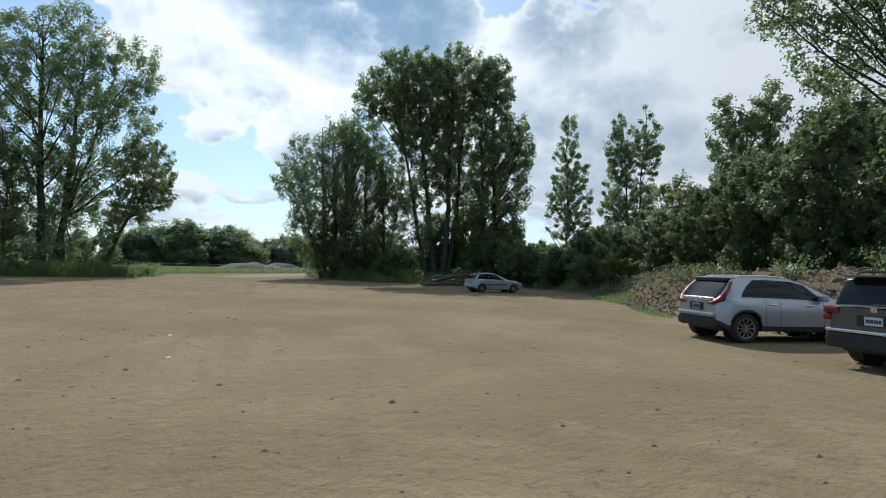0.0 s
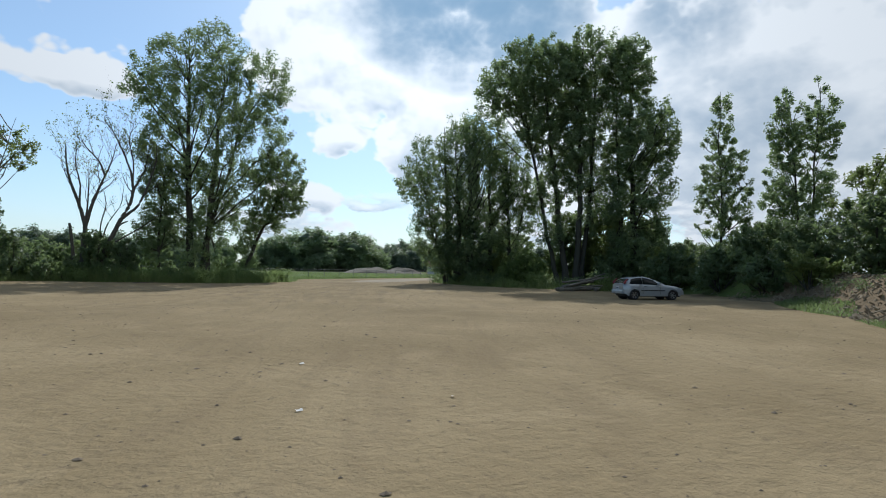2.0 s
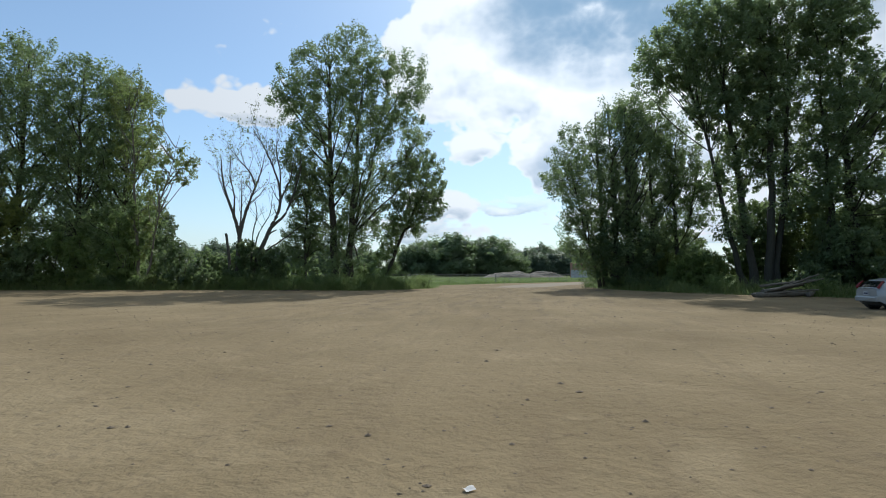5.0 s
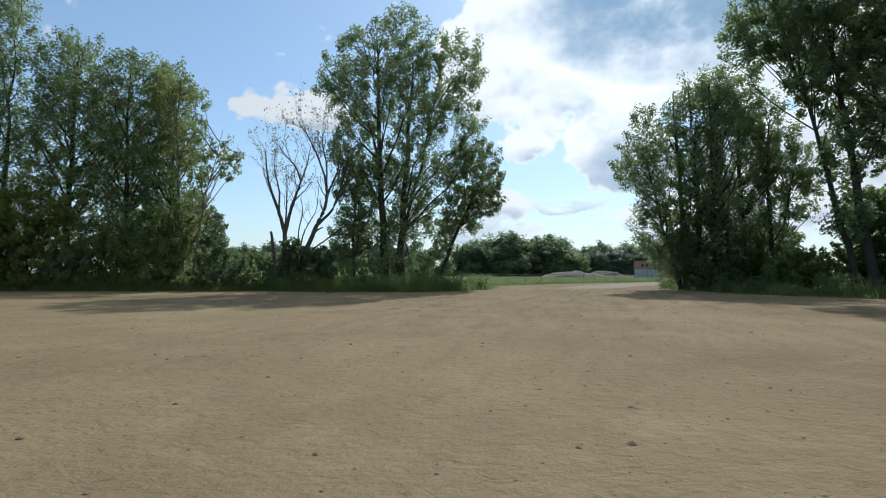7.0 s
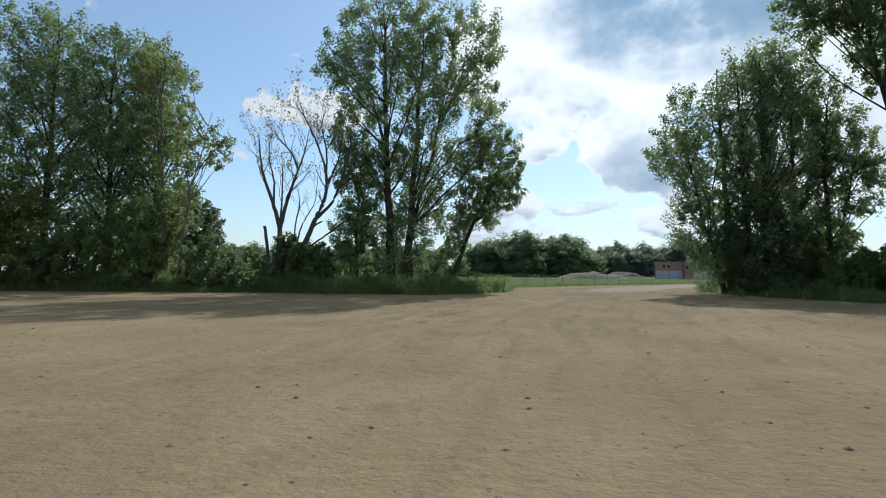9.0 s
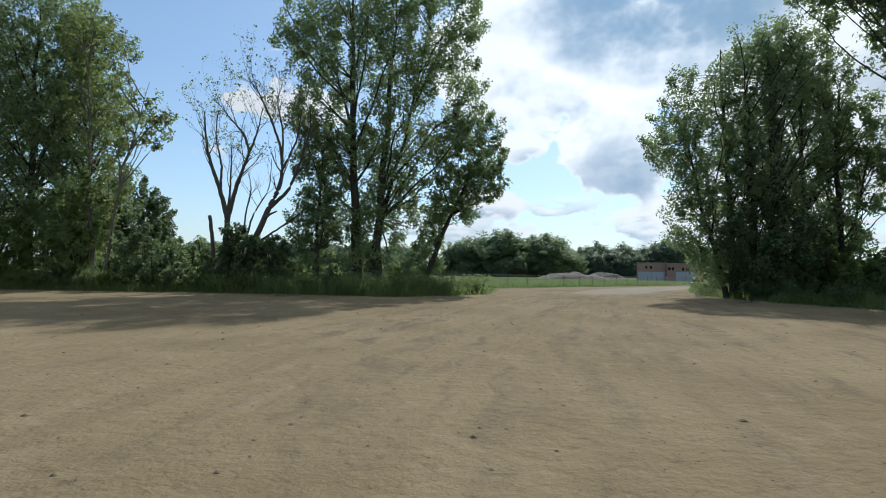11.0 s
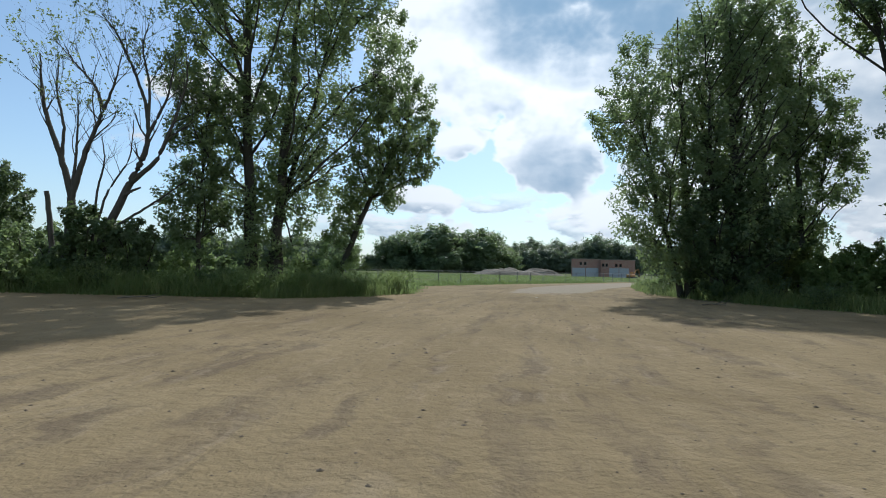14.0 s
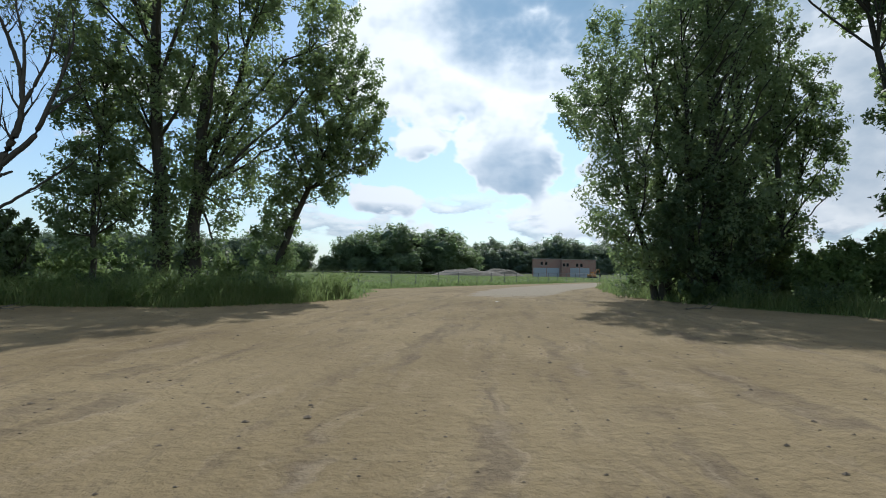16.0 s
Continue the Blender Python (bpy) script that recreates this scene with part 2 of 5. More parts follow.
    edge = g.math("MULTIPLY", g.math("SUBTRACT", g.noise(p, 0.9, 5.0, 0.65), 0.5), 0.9)

    def mask(a):
        return g.step(g.math("ADD", a, edge), 0.38, 0.62)
    c = g.mix(mask(road), sand, gravel)
    c = g.mix(mask(grass), c, turf)
    c = g.mix(mask(bank), c, clay)
    ripples = g.math("MULTIPLY_ADD", g.math("MULTIPLY", wheel, used), -0.8, g.math("MULTIPLY", streak, 0.6))
    lumps = g.math("MULTIPLY_ADD", g.noise(p, 5.0, 5.0, 0.66), 1.3, g.math("MULTIPLY_ADD", fine, 0.2, mid))
    h = g.math("ADD", ripples, lumps)
    return finish(m, g, g.add("ShaderNodeBsdfPrincipled", n_Base_Color=c, n_Roughness=0.97, n_Specular_IOR_Level=0.06, n_Normal=bump(g, h, 1.0, 0.045)))


GROUND = ground_material()


def simple(name, color, rough=0.5, metal=0.0, spot=0.12, scale=8.0, coat=0.0, bumpy=0.0):
    m, g = material(name)
    p = place(g)
    n = g.noise(p, scale, 5.0, 0.6)
    c = g.mix(g.math("MULTIPLY", n, spot * 2), tuple(color), tuple(k * 0.55 for k in color))
    r = g.math("ADD", rough - 0.08, g.math("MULTIPLY", n, 0.16))
    kw = dict(n_Base_Color=c, n_Roughness=r, n_Metallic=metal, n_Coat_Weight=coat, n_Coat_Roughness=0.06)
    if bumpy:
        kw["n_Normal"] = bump(g, n, 0.6, bumpy)
    return finish(m, g, g.add("ShaderNodeBsdfPrincipled", **kw))


# ---------------------------------------------------------------- mesh helpers
def fast_mesh(name, verts, faces, mat, smooth=False):
    """A mesh from arrays: verts (n, 3), faces (m, k)."""
    verts, faces = np.asarray(verts, np.float32), np.asarray(faces, np.int32)
    me = bpy.data.meshes.new(name)
    me.vertices.add(len(verts))
    me.vertices.foreach_set("co", verts.ravel())
    m, k = faces.shape
    me.loops.add(m * k)
    me.loops.foreach_set("vertex_index", faces.ravel())
    me.polygons.add(m)
    me.polygons.foreach_set("loop_start", np.arange(0, m * k, k, dtype=np.int32))
    me.polygons.foreach_set("loop_total", np.full(m, k, np.int32))
    me.polygons.foreach_set("use_smooth", np.full(m, smooth))
    me.materials.append(mat)
    me.update(calc_edges=True)
    me.validate()
    return me


def hold(name, x=0, y=0, z=0, turn=0, label="", category="", group="", kind=""):
    ob = new(name)
    ob.matrix_basis = pose(x, y, z, 0, 0, turn)
    return tagged(ob, label, category, group, kind)


def child(name, me, parent, label=""):
    ob = new(name, me)
    ob.parent = parent
    return tagged(ob, label)


def part(name, bm, mat, parent, label="", smooth=False):
    me = bpy.data.meshes.new(name)
    bmesh.ops.recalc_face_normals(bm, faces=bm.faces[:])
    bm.to_mesh(me)
    bm.free()
    me.materials.append(mat)
    if smooth:
        me.polygons.foreach_set("use_smooth", [True] * len(me.polygons))
    return child(name, me, parent, label)


class Tubes:
    """Collects tapered tubes into one array of quads."""

    def __init__(self):
        self.v, self.f, self.n = [], [], 0

    def add(self, pts, radii, sides=6):
        pts = np.asarray(pts, float)
        k = len(pts)
        way = np.gradient(pts, axis=0)
        way /= np.linalg.norm(way, axis=1)[:, None] + 1e-9
        ref = np.where(np.abs(way[:, 2:3]) > 0.9, [[1.0, 0, 0]], [[0, 0, 1.0]])
        a = np.cross(way, ref)
        a /= np.linalg.norm(a, axis=1)[:, None] + 1e-9
        b = np.cross(way, a)
        ang = np.linspace(0, 2 * math.pi, sides, endpoint=False)
        ring = a[:, None] * np.cos(ang)[None, :, None] + b[:, None] * np.sin(ang)[None, :, None]
        self.v.append((pts[:, None] + ring * np.asarray(radii)[:, None, None]).reshape(-1, 3))
        i, j = np.meshgrid(np.arange(k - 1), np.arange(sides), indexing="ij")
        jn = (j + 1) % sides
        self.f.append(np.stack([i * sides + j, i * sides + jn, (i + 1) * sides + jn, (i + 1) * sides + j], -1).reshape(-1, 4) + self.n)
        self.n += k * sides

    def mesh(self, name, mat):
        return fast_mesh(name, np.concatenate(self.v), np.concatenate(self.f), mat, True)


def unit(a):
    return a / (np.linalg.norm(a, axis=-1, keepdims=True) + 1e-9)


def leaves(name, rng, centres, size, mat, droop=0.35, wide=0.38, facing=None):
    """Leaf blades at the centres; facing gives each the common lean of its tuft."""
    n = len(centres)
    if facing is None:
        a = unit(rng.normal(size=(n, 3)) + [0, 0, -droop])
        b = unit(np.cross(a, unit(rng.normal(size=(n, 3)))))
    else:
        front = unit(facing * 1.5 + rng.normal(size=(n, 3)))
        a = unit(np.cross(front, rng.normal(size=(n, 3))))
        b = np.cross(front, a)
    s = size * 1.08 * rng.uniform(0.6, 1.35, (n, 1))
    v = np.stack([centres - a * s * 0.35 - b * s * wide, centres - a * s * 0.35 + b * s * wide, centres + a * s * 0.7], 1).reshape(-1, 3)
    return fast_mesh(name, v, np.arange(3 * n).reshape(n, 3), mat)


def wander(rng, a, b, n, amount):
    t = np.linspace(0, 1, n)[:, None]
    w = np.cumsum(rng.normal(size=(n, 3)) * [1, 1, 0.3], axis=0)
    w = w - w[:1] - (w[-1:] - w[:1]) * t
    return a + (np.asarray(b, float) - a) * t + w * amount


def crown_places(rng, lobes, n):
    """n clump centres spread evenly through the union of the lobes, how deep each lies (1 at the skin), and the way out of the crown there."""
    L = np.array(lobes, float)
    many = n * 6
    pick = rng.choice(len(L), many, p=L[:, 6] / L[:, 6].sum())
    d = unit(rng.normal(size=(many, 3)))
    wave = 1 + 0.10 * np.sin(d @ rng.normal(size=(3, 3)) * 4 + rng.uniform(0, 6, 3)).sum(1) / 1.5
    P = L[pick, :3] + d * (rng.random(many) ** 0.36 * wave)[:, None] * L[pick, 3:6]
    P[:, 2] = np.maximum(P[:, 2], 0.3 + rng.random(many) * 0.7)
    gap = 0.70 * (0.62 * 4.19 * np.prod(L[:, 3:6], axis=1).sum() / n) ** (1 / 3)
    kept = np.empty((n, 3))
    k = 0
    for p in P:
        if k == 0 or ((kept[:k] - p) ** 2).sum(1).min() > gap * gap:
            kept[k] = p
            k += 1
            if k == n:
                break
    C = kept[:k]
    rel = (C[:, None] - L[None, :, :3]) / L[None, :, 3:6]
    dist = np.linalg.norm(rel, axis=2)
    j = dist.argmin(1)
    way = unit(rel[np.arange(k), j] / L[j, 3:6])
    return C, dist.min(1), way, gap


def tree(name, x, y, z, label, lobes, stems, seed, clumps=300, per=100, size=0.25, spread=0.50, limbs=60, leaf=None, bark=None, clear=0.22, category="tree", group="", twigs=True, core=0.0, fine=0.83, full=1.0):
    """lobes: (dx, dy, height, rx, ry, rz, weight) of the crown; stems: (base dx, dy, top dx, dy, height, radius); full and spread: how closely the leaf clumps fill the crown."""
    rng = np.random.default_rng(seed)
    ob = hold(name, x, y, z, label=label, category=category, group=group)
    C, deep, way, gap = crown_places(rng, lobes, int(clumps * (1.15 if twigs else 0.8)))
    # a few boughs have lost their leaves
    lost = np.sin(C * 0.9 + rng.uniform(0, 6, 3)).sum(1) + rng.normal(size=len(C)) * 0.5
    keep = lost > np.quantile(lost, 0.09)
    C, deep, way = C[keep], deep[keep], way[keep]
    boughs = C[rng.permutation(len(C))[:limbs]] if len(C) > limbs else C
    tubes = Tubes()
    spines = []
    for bx, by, tx, ty, tz, r in stems:
        pts = wander(rng, np.array([bx, by, -0.2]), (tx, ty, tz), 13, 0.022 * tz / 13 ** 0.5)
        rr = r * (1 - 0.88 * np.linspace(0, 1, 13) ** 1.1)
        rr[0] *= 1.35
        tubes.add(pts, rr, 9)
        spines.append((pts, rr))
    sp, sr = np.concatenate([s[0] for s in spines]), np.concatenate([s[1] for s in spines])
    nodes = [sp]
    for T in boughs:
        hd = np.hypot(sp[:, 0] - T[0], sp[:, 1] - T[1])
        want = np.maximum(T[2] - 0.95 * hd - rng.uniform(0.3, 2.0), 0)
        j = np.argmin(np.abs(sp[:, 2] - want) * 2 + hd + 40 * (sp[:, 2] < clear * sp[:, 2].max()))
        P, r = sp[j], sr[j] * 0.5
        dist = np.linalg.norm(T - P)
        mid = (P + T) / 2 + np.array([0, 0, -0.04 * dist]) + rng.normal(size=3) * 0.06 * dist
        t = np.linspace(0, 1, 8)[:, None]
        pts = (1 - t) ** 2 * P + 2 * t * (1 - t) * mid + t ** 2 * T + rng.normal(size=(8, 3)) * 0.018 * dist * t
        r = min(max(r * 0.8, 0.04), 0.012 * dist + 0.02)
        tubes.add(pts, r * (1 - 0.8 * t[:, 0]) + 0.012, 5)
        nodes.append(pts[2:])
    nodes = np.concatenate(nodes)
    if twigs and category == "tree":
        for T in C:
            reach = np.linalg.norm(nodes - T, axis=1) + 1.2 * np.maximum(nodes[:, 2] - T[2] + 0.3, 0)
            P = nodes[np.argmin(reach)]
            dist = np.linalg.norm(T - P)
            if 0.2 < dist < 5:
                mid = (P + T) / 2 + rng.normal(size=3) * 0.08 * dist
                tubes.add([P, mid, T], [0.028, 0.020, 0.008], 3)
        size *= fine
    child("trunk", tubes.mesh("trunk", bark or BARK), ob)
    # each clump is a spray of leaves that points out and up
    n = len(C)
    k = rng.poisson(clumps * per * 1.2 / n * rng.choice([0.75, 1.0, 1.3], n) * np.where(deep < 0.6, 0.8, 1.0) * 0.80)
    axis = unit(way * 0.8 + [0, 0, 0.75] + rng.normal(size=(n, 3)) * 0.45)
    r = 0.76 * gap * rng.uniform(0.7, 1.25, n) * full * (0.75 + 0.5 * spread)
    own = np.repeat(np.arange(n), k)
    ball = unit(rng.normal(size=(len(own), 3))) * (rng.random(len(own)) ** 0.5)[:, None]
    along = (ball * axis[own]).sum(1)[:, None]
    off = (ball + axis[own] * along * 0.65) * r[own][:, None]
    front = unit(axis[own] * 0.5 + ball * 0.6 + [0, 0, 0.25])
    child("crown", leaves("crown", rng, C[own] + off, size, leaf or LEAF, facing=front), ob)
    if core:
        bm = bmesh.new()
        for dx, dy, dz, ax, ay, az, _ in lobes:
            bmesh.ops.create_icosphere(bm, subdivisions=3, radius=1.0, matrix=Matrix.Translation((dx, dy, dz)) @ Matrix.Diagonal((ax * core, ay * core, az * core, 1)))
        for v in bm.verts:
            v.co += Vector(v.co).normalized() * 0.9 * noise.noise(Vector(v.co) * 0.55) + noise.noise_vector(Vector(v.co) * 1.6) * 0.35
            v.co.z = max(v.co.z, 0.0)
        part("inner_crown", bm, leaf or LEAF, ob)
    return ob


def shrub(name, x, y, z, label, rx, ry, h, seed, leaf=None, clumps=60, per=80, size=0.2, spread=0.4, category="shrub", group=""):
    stems = [(0.15 * math.cos(a), 0.15 * math.sin(a), 0.45 * rx * math.cos(a), 0.45 * ry * math.sin(a), 0.75 * h, 0.05) for a in (0.4, 2.1, 3.6, 5.2)]
    return tree(name, x, y, z, label, [(0, 0, h * 0.45, rx, ry, h * 0.5, 1)], stems, seed, clumps, per, size, spread, 10, leaf or LEAF, None, 0.0, category, group)


# ---------------------------------------------------------------- ground
FOOT = np.array([(36.0, 40.0), (33.5, 24.0), (30.5, 14.0), (20.5, 2.2), (17.2, -3.5), (14.0, -12.0), (11.0, -26.0), (9.0, -60.0)])     # foot of the earth bank
VERGE = np.array([(-90.0, 43.0), (-39.0, 45.0), (-26.0, 45.5), (-16.0, 45.6), (-8.0, 44.4), (-3.0, 44.2), (1.5, 46.5), (4.6, 52.0), (5.4, 58.0), (6.0, 64.0), (11.5, 70.0), (36.0, 92.5), (90.0, 130.0)])
ISLAND = np.array([(120.0, 116.0), (48.0, 90.0), (29.5, 73.0), (25.2, 63.0), (22.6, 57.0), (21.4, 51.0), (21.6, 44.0), (23.4, 37.5), (26.2, 33.0), (29.5, 29.0), (33.0, 24.5)])


def side(px, py, line):
    """Signed distance to a line of points: above 0 to the left of its way."""
    best, sign = np.full(px.shape, 1e9), np.zeros(px.shape)
    for (ax, ay), (bx, by) in zip(line[:-1], line[1:]):
        dx, dy = bx - ax, by - ay
        t = np.clip(((px - ax) * dx + (py - ay) * dy) / (dx * dx + dy * dy), 0, 1)
        qx, qy = px - ax - t * dx, py - ay - t * dy
        d = np.hypot(qx, qy)
        s = np.sign(dx * qy - dy * qx)
        near = d < best
        best, sign = np.where(near, d, best), np.where(near, s, sign)
    return best * sign


def ripple(px, py, seed, scale):
    rng = np.random.default_rng(seed)
    out = np.zeros(px.shape)
    for k in range(9):
        a, f = rng.uniform(0, 6.3), scale * rng.uniform(0.6, 2.2)
        out += np.sin((px * math.cos(a) + py * math.sin(a)) * f + rng.uniform(0, 6.3)) / (0.6 + f / scale)
    return out / 4


def smooth01(a):
    a = np.clip(a, 0, 1)
    return a * a * (3 - 2 * a)


def height(px, py):
    px, py = np.asarray(px, float), np.asarray(py, float)
    left, isle, rise = side(px, py, VERGE), side(px, py, ISLAND), side(px, py, FOOT)
    lot = 0.018 * ripple(px, py, 5, 0.9) + 0.010 * ripple(px, py, 6, 2.8)
    up = smooth01(rise / 3.4 + 0.12 * ripple(px, py, 7, 1.5)) * (1.75 + 0.28 * ripple(px, py, 8, 1.0)) * smooth01((34 - py) / 14)
    up += smooth01(rise / 3) * 0.30 * np.abs(ripple(px, py, 9, 3.5)) * (rise < 4) * smooth01((34 - py) / 14)
    return lot + 0.10 * smooth01(left / 2) + 0.10 * smooth01(isle / 2) + np.where(rise > 0, up, 0)


def build_ground():
    def axis(*spans):
        return np.unique(np.concatenate([np.arange(a, b, s) for a, b, s in spans]).round(3))
    xs = axis((-3000, -300, 300), (-300, -60, 12), (-60, -22, 1.6), (-22, 10, 0.7), (10, 36, 0.35), (36, 60, 1.2), (60, 300, 12), (300, 3301, 300))
    ys = axis((-3000, -300, 300), (-300, -30, 12), (-30, -14, 1.0), (-14, 36, 0.38), (36, 66, 0.6), (66, 110, 1.4), (110, 300, 10), (300, 3301, 300))
    X, Y = np.meshgrid(xs, ys)
    Z = height(X, Y)
    ny, nx = X.shape
    i, j = np.meshgrid(np.arange(ny - 1), np.arange(nx - 1), indexing="ij")
    F = np.stack([i * nx + j, i * nx + j + 1, (i + 1) * nx + j + 1, (i + 1) * nx + j], -1).reshape(-1, 4)
    me = fast_mesh("ground", np.stack([X, Y, Z], -1).reshape(-1, 3), F, GROUND, True)
    left, isle, rise = side(X, Y, VERGE), side(X, Y, ISLAND), side(X, Y, FOOT)
    track = np.array([(10.0, 44.0), (14.5, 56.0), (20.5, 67.0), (30.0, 79.5), (44.0, 93.0), (80.0, 119.0)])
    way = smooth01(1.25 - np.abs(side(X, Y, track)) / 4.2) * smooth01((Y - 43) / 22)
    grass = np.maximum(np.maximum(smooth01(left / 1.6 + 0.2), smooth01(isle / 1.6 + 0.2)), smooth01((rise - 3.2) / 1.5))
    bank = smooth01(rise / 0.8) * (1 - smooth01((rise - 3.4) / 1.2)) * smooth01((19 - Y) / 7)
    grass = np.maximum(grass, smooth01(rise / 0.8) * smooth01((Y - 12) / 6))
    grass = np.maximum(grass, np.maximum(smooth01((-40 - Y) / 4), smooth01((-60 - X) / 4)))
    lead = np.array([(0.5, -40.0), (1.0, 6.0), (4.0, 24.0), *track])
    for key, val in (("grass", grass), ("road", way), ("bank", bank), ("across", side(X, Y, lead))):
        me.attributes.new(key, "FLOAT", "POINT").data.foreach_set("value", val.ravel().astype(np.float32))
    tagged(new("ground", me), "sandy dirt car park with tyre tracks, grassy edges", "ground", kind="structure")


build_ground()


def z_at(x, y):
    return float(height(np.array([x]), np.array([y]))[0])


def blades(name, label, n, seed, where, h, width=0.022, mat=None):
    """Grass blades: where(rng, n) gives x, y and a height factor."""
    rng = np.random.default_rng(seed)
    x, y, f = where(rng, n)
    n = len(x)
    base = np.stack([x, y, height(x, y) - 0.03], 1)
    a = rng.uniform(0, 6.3, n)
    out = np.stack([np.cos(a), np.sin(a), 0 * a], 1)
    hh = (h * f * rng.uniform(0.3, 1.25, n))[:, None]
    bend = rng.uniform(0.15, 0.95, n)[:, None] * hh
    w = np.stack([-np.sin(a), np.cos(a), 0 * a], 1) * width * rng.uniform(0.6, 1.7, (n, 1))
    up = np.array([[0, 0, 1.0]])
    m1, m2 = base + up * hh * 0.55 + out * bend * 0.3, base + up * hh + out * bend
    v = np.stack([base - w, base + w, m1 + w * 0.8, m1 - w * 0.8, m2 + w * 0.1, m2 - w * 0.1], 1).reshape(-1, 3)
    k = np.arange(n)[:, None] * 6
    f4 = np.concatenate([k + [0, 1, 2, 3], k + [3, 2, 4, 5]])
    return tagged(new(name, fast_mesh(name, v, f4, mat or GRASS)), label, "grass", kind="stuff")


def near_line(line, lo, hi, depth):
    """Places along a line of points, between the shares lo and hi of it, up to a depth behind it."""
    seg = np.hypot(*np.diff(line, axis=0).T)
    cum = np.concatenate([[0], np.cumsum(seg)])

    def where(rng, n):
        s = rng.uniform(lo, hi, n) * cum[-1]
        j = np.clip(np.searchsorted(cum, s) - 1, 0, len(seg) - 1)
        t = ((s - cum[j]) / seg[j])[:, None]
        p = line[j] * (1 - t) + line[j + 1] * t
        d = (line[j + 1] - line[j]) / seg[j][:, None]
        off = rng.random(n) ** 0.8 * depth + 0.45 * ripple(p[:, 0], p[:, 1], 22, 1.1)
        p = p + np.stack([-d[:, 1], d[:, 0]], 1) * off[:, None]
        lump = 0.72 + 0.6 * ripple(p[:, 0], p[:, 1], 21, 1.6)
        keep = rng.random(n) < 0.35 + 0.8 * lump
        f = np.clip(lump, 0.3, 1.5) * (0.45 + 0.55 * smooth01(off / 1.2))
        return p[keep, 0], p[keep, 1], f[keep]
    return where


LEFT_EDGE, ROAD_EDGE = VERGE[:8], VERGE[7:12]
# ---------------------------------------------------------------- woods beyond the lot's far edge
POPLAR = "tall leafy cottonwood tree standing in the weeds at the lot's edge"
tree("cottonwood_tree", -5.6, 52.0, 0.1, "tall leafy cottonwood with twin dark trunks in high grass",
     [(0, 0, 23.5, 4.2, 4.0, 4.0, 1.6), (-4.2, 0, 20.8, 3.2, 3.0, 4.0, 1.1), (5.3, 0.3, 21.2, 4.1, 3.6, 3.8, 1.4), (0.5, 0, 16, 6.0, 5, 6, 2.5), (6.0, 0.5, 15.0, 3.4, 3.4, 4.2, 1.2), (-3.8, 0, 13.0, 2.4, 2.6, 3.6, 0.7),
      (0.5, 0.5, 9.0, 3.8, 3.2, 4.5, 1.9), (3.6, 0.8, 9.5, 2.8, 2.6, 3.8, 1.0), (1.0, 0.9, 4.4, 2.1, 1.9, 3.4, 1.0), (-2.6, 0.3, 6.5, 2.2, 2.0, 4.2, 0.9), (-0.2, -0.6, 4.4, 1.6, 1.2, 3.4, 0.8)],
     [(-0.5, 0, -0.8, 0, 25, 0.42), (0.9, 0.3, 2.2, 0.5, 23, 0.40), (0.3, 0.4, 5.0, 0.6, 21, 0.24)], 11, 640, 135, 0.225, limbs=80, full=0.9)
tree("cottonwood_tree", -9.0, 51.2, 0.1, "slender young tree hung with drooping leaves", [(0, 0, 9, 1.9, 1.7, 4.2, 2), (-0.4, 0, 4.5, 2.2, 2.0, 3, 1.2)], [(0, 0, 0.4, 0, 12.5, 0.16)], 12, 120, 85, 0.215, 0.40, 18)
tree("leaning_tree", -1.3, 55.0, 0.1, "leaning tree with a drooping leafy crown at the grass edge", [(4.0, -1, 11.6, 3.3, 3, 3.6, 2), (5.4, -1, 9.2, 1.8, 2.0, 2.4, 0.7), (3.0, -1, 7.4, 2.2, 2.0, 2.8, 1.0), (0.5, 0, 3.2, 1.6, 1.6, 2.8, 1.0), (1.8, -0.5, 5.6, 1.4, 1.4, 2.0, 0.8)],
     [(0, 0, 4.8, -1, 11, 0.28)], 13, 260, 105, 0.215, 0.42, 20, clear=0.5, full=0.95)
tree("cottonwood_tree", -43.5, 50.0, 0.1, POPLAR, [(0, 0, 8, 5, 5, 7.5, 2), (0, 0, 17, 5, 5, 8, 3), (0, 0, 25.5, 4.2, 4, 5.5, 2)], [(0, 0, 0, 0, 28, 0.4), (1.2, 0, 2, 0, 24, 0.3)], 14, 380, 105)
tree("cottonwood_tree", -36.8, 52.0, 0.1, POPLAR, [(0, 0, 7, 4.6, 4.2, 6.6, 2), (0, 0, 15, 4.8, 4.4, 6.5, 3), (0, 0, 21.6, 3.7, 3.4, 4, 1.6)], [(0, 0, 0, 0, 25, 0.36)], 15, 360, 105)
tree("cottonwood_tree", -31.4, 52.0, 0.1, POPLAR, [(0, 0, 6.5, 4.6, 4, 6.2, 2), (0.2, 0, 14, 4.6, 4.2, 6.5, 3), (0.4, 0, 19.6, 3.6, 3.2, 4, 1.6)], [(0, 0, 0, 0, 22, 0.34)], 16, 340, 105)
tree("cottonwood_tree", -27.2, 52.0, 0.1, POPLAR, [(0, 0, 6, 3.6, 3.4, 5.6, 2), (0, 0, 12, 3.6, 3.4, 6, 2.4), (0.2, 0, 18.0, 2.8, 2.8, 3.8, 1.4)], [(0, 0, 0, 0, 20, 0.3)], 17, 260, 100)
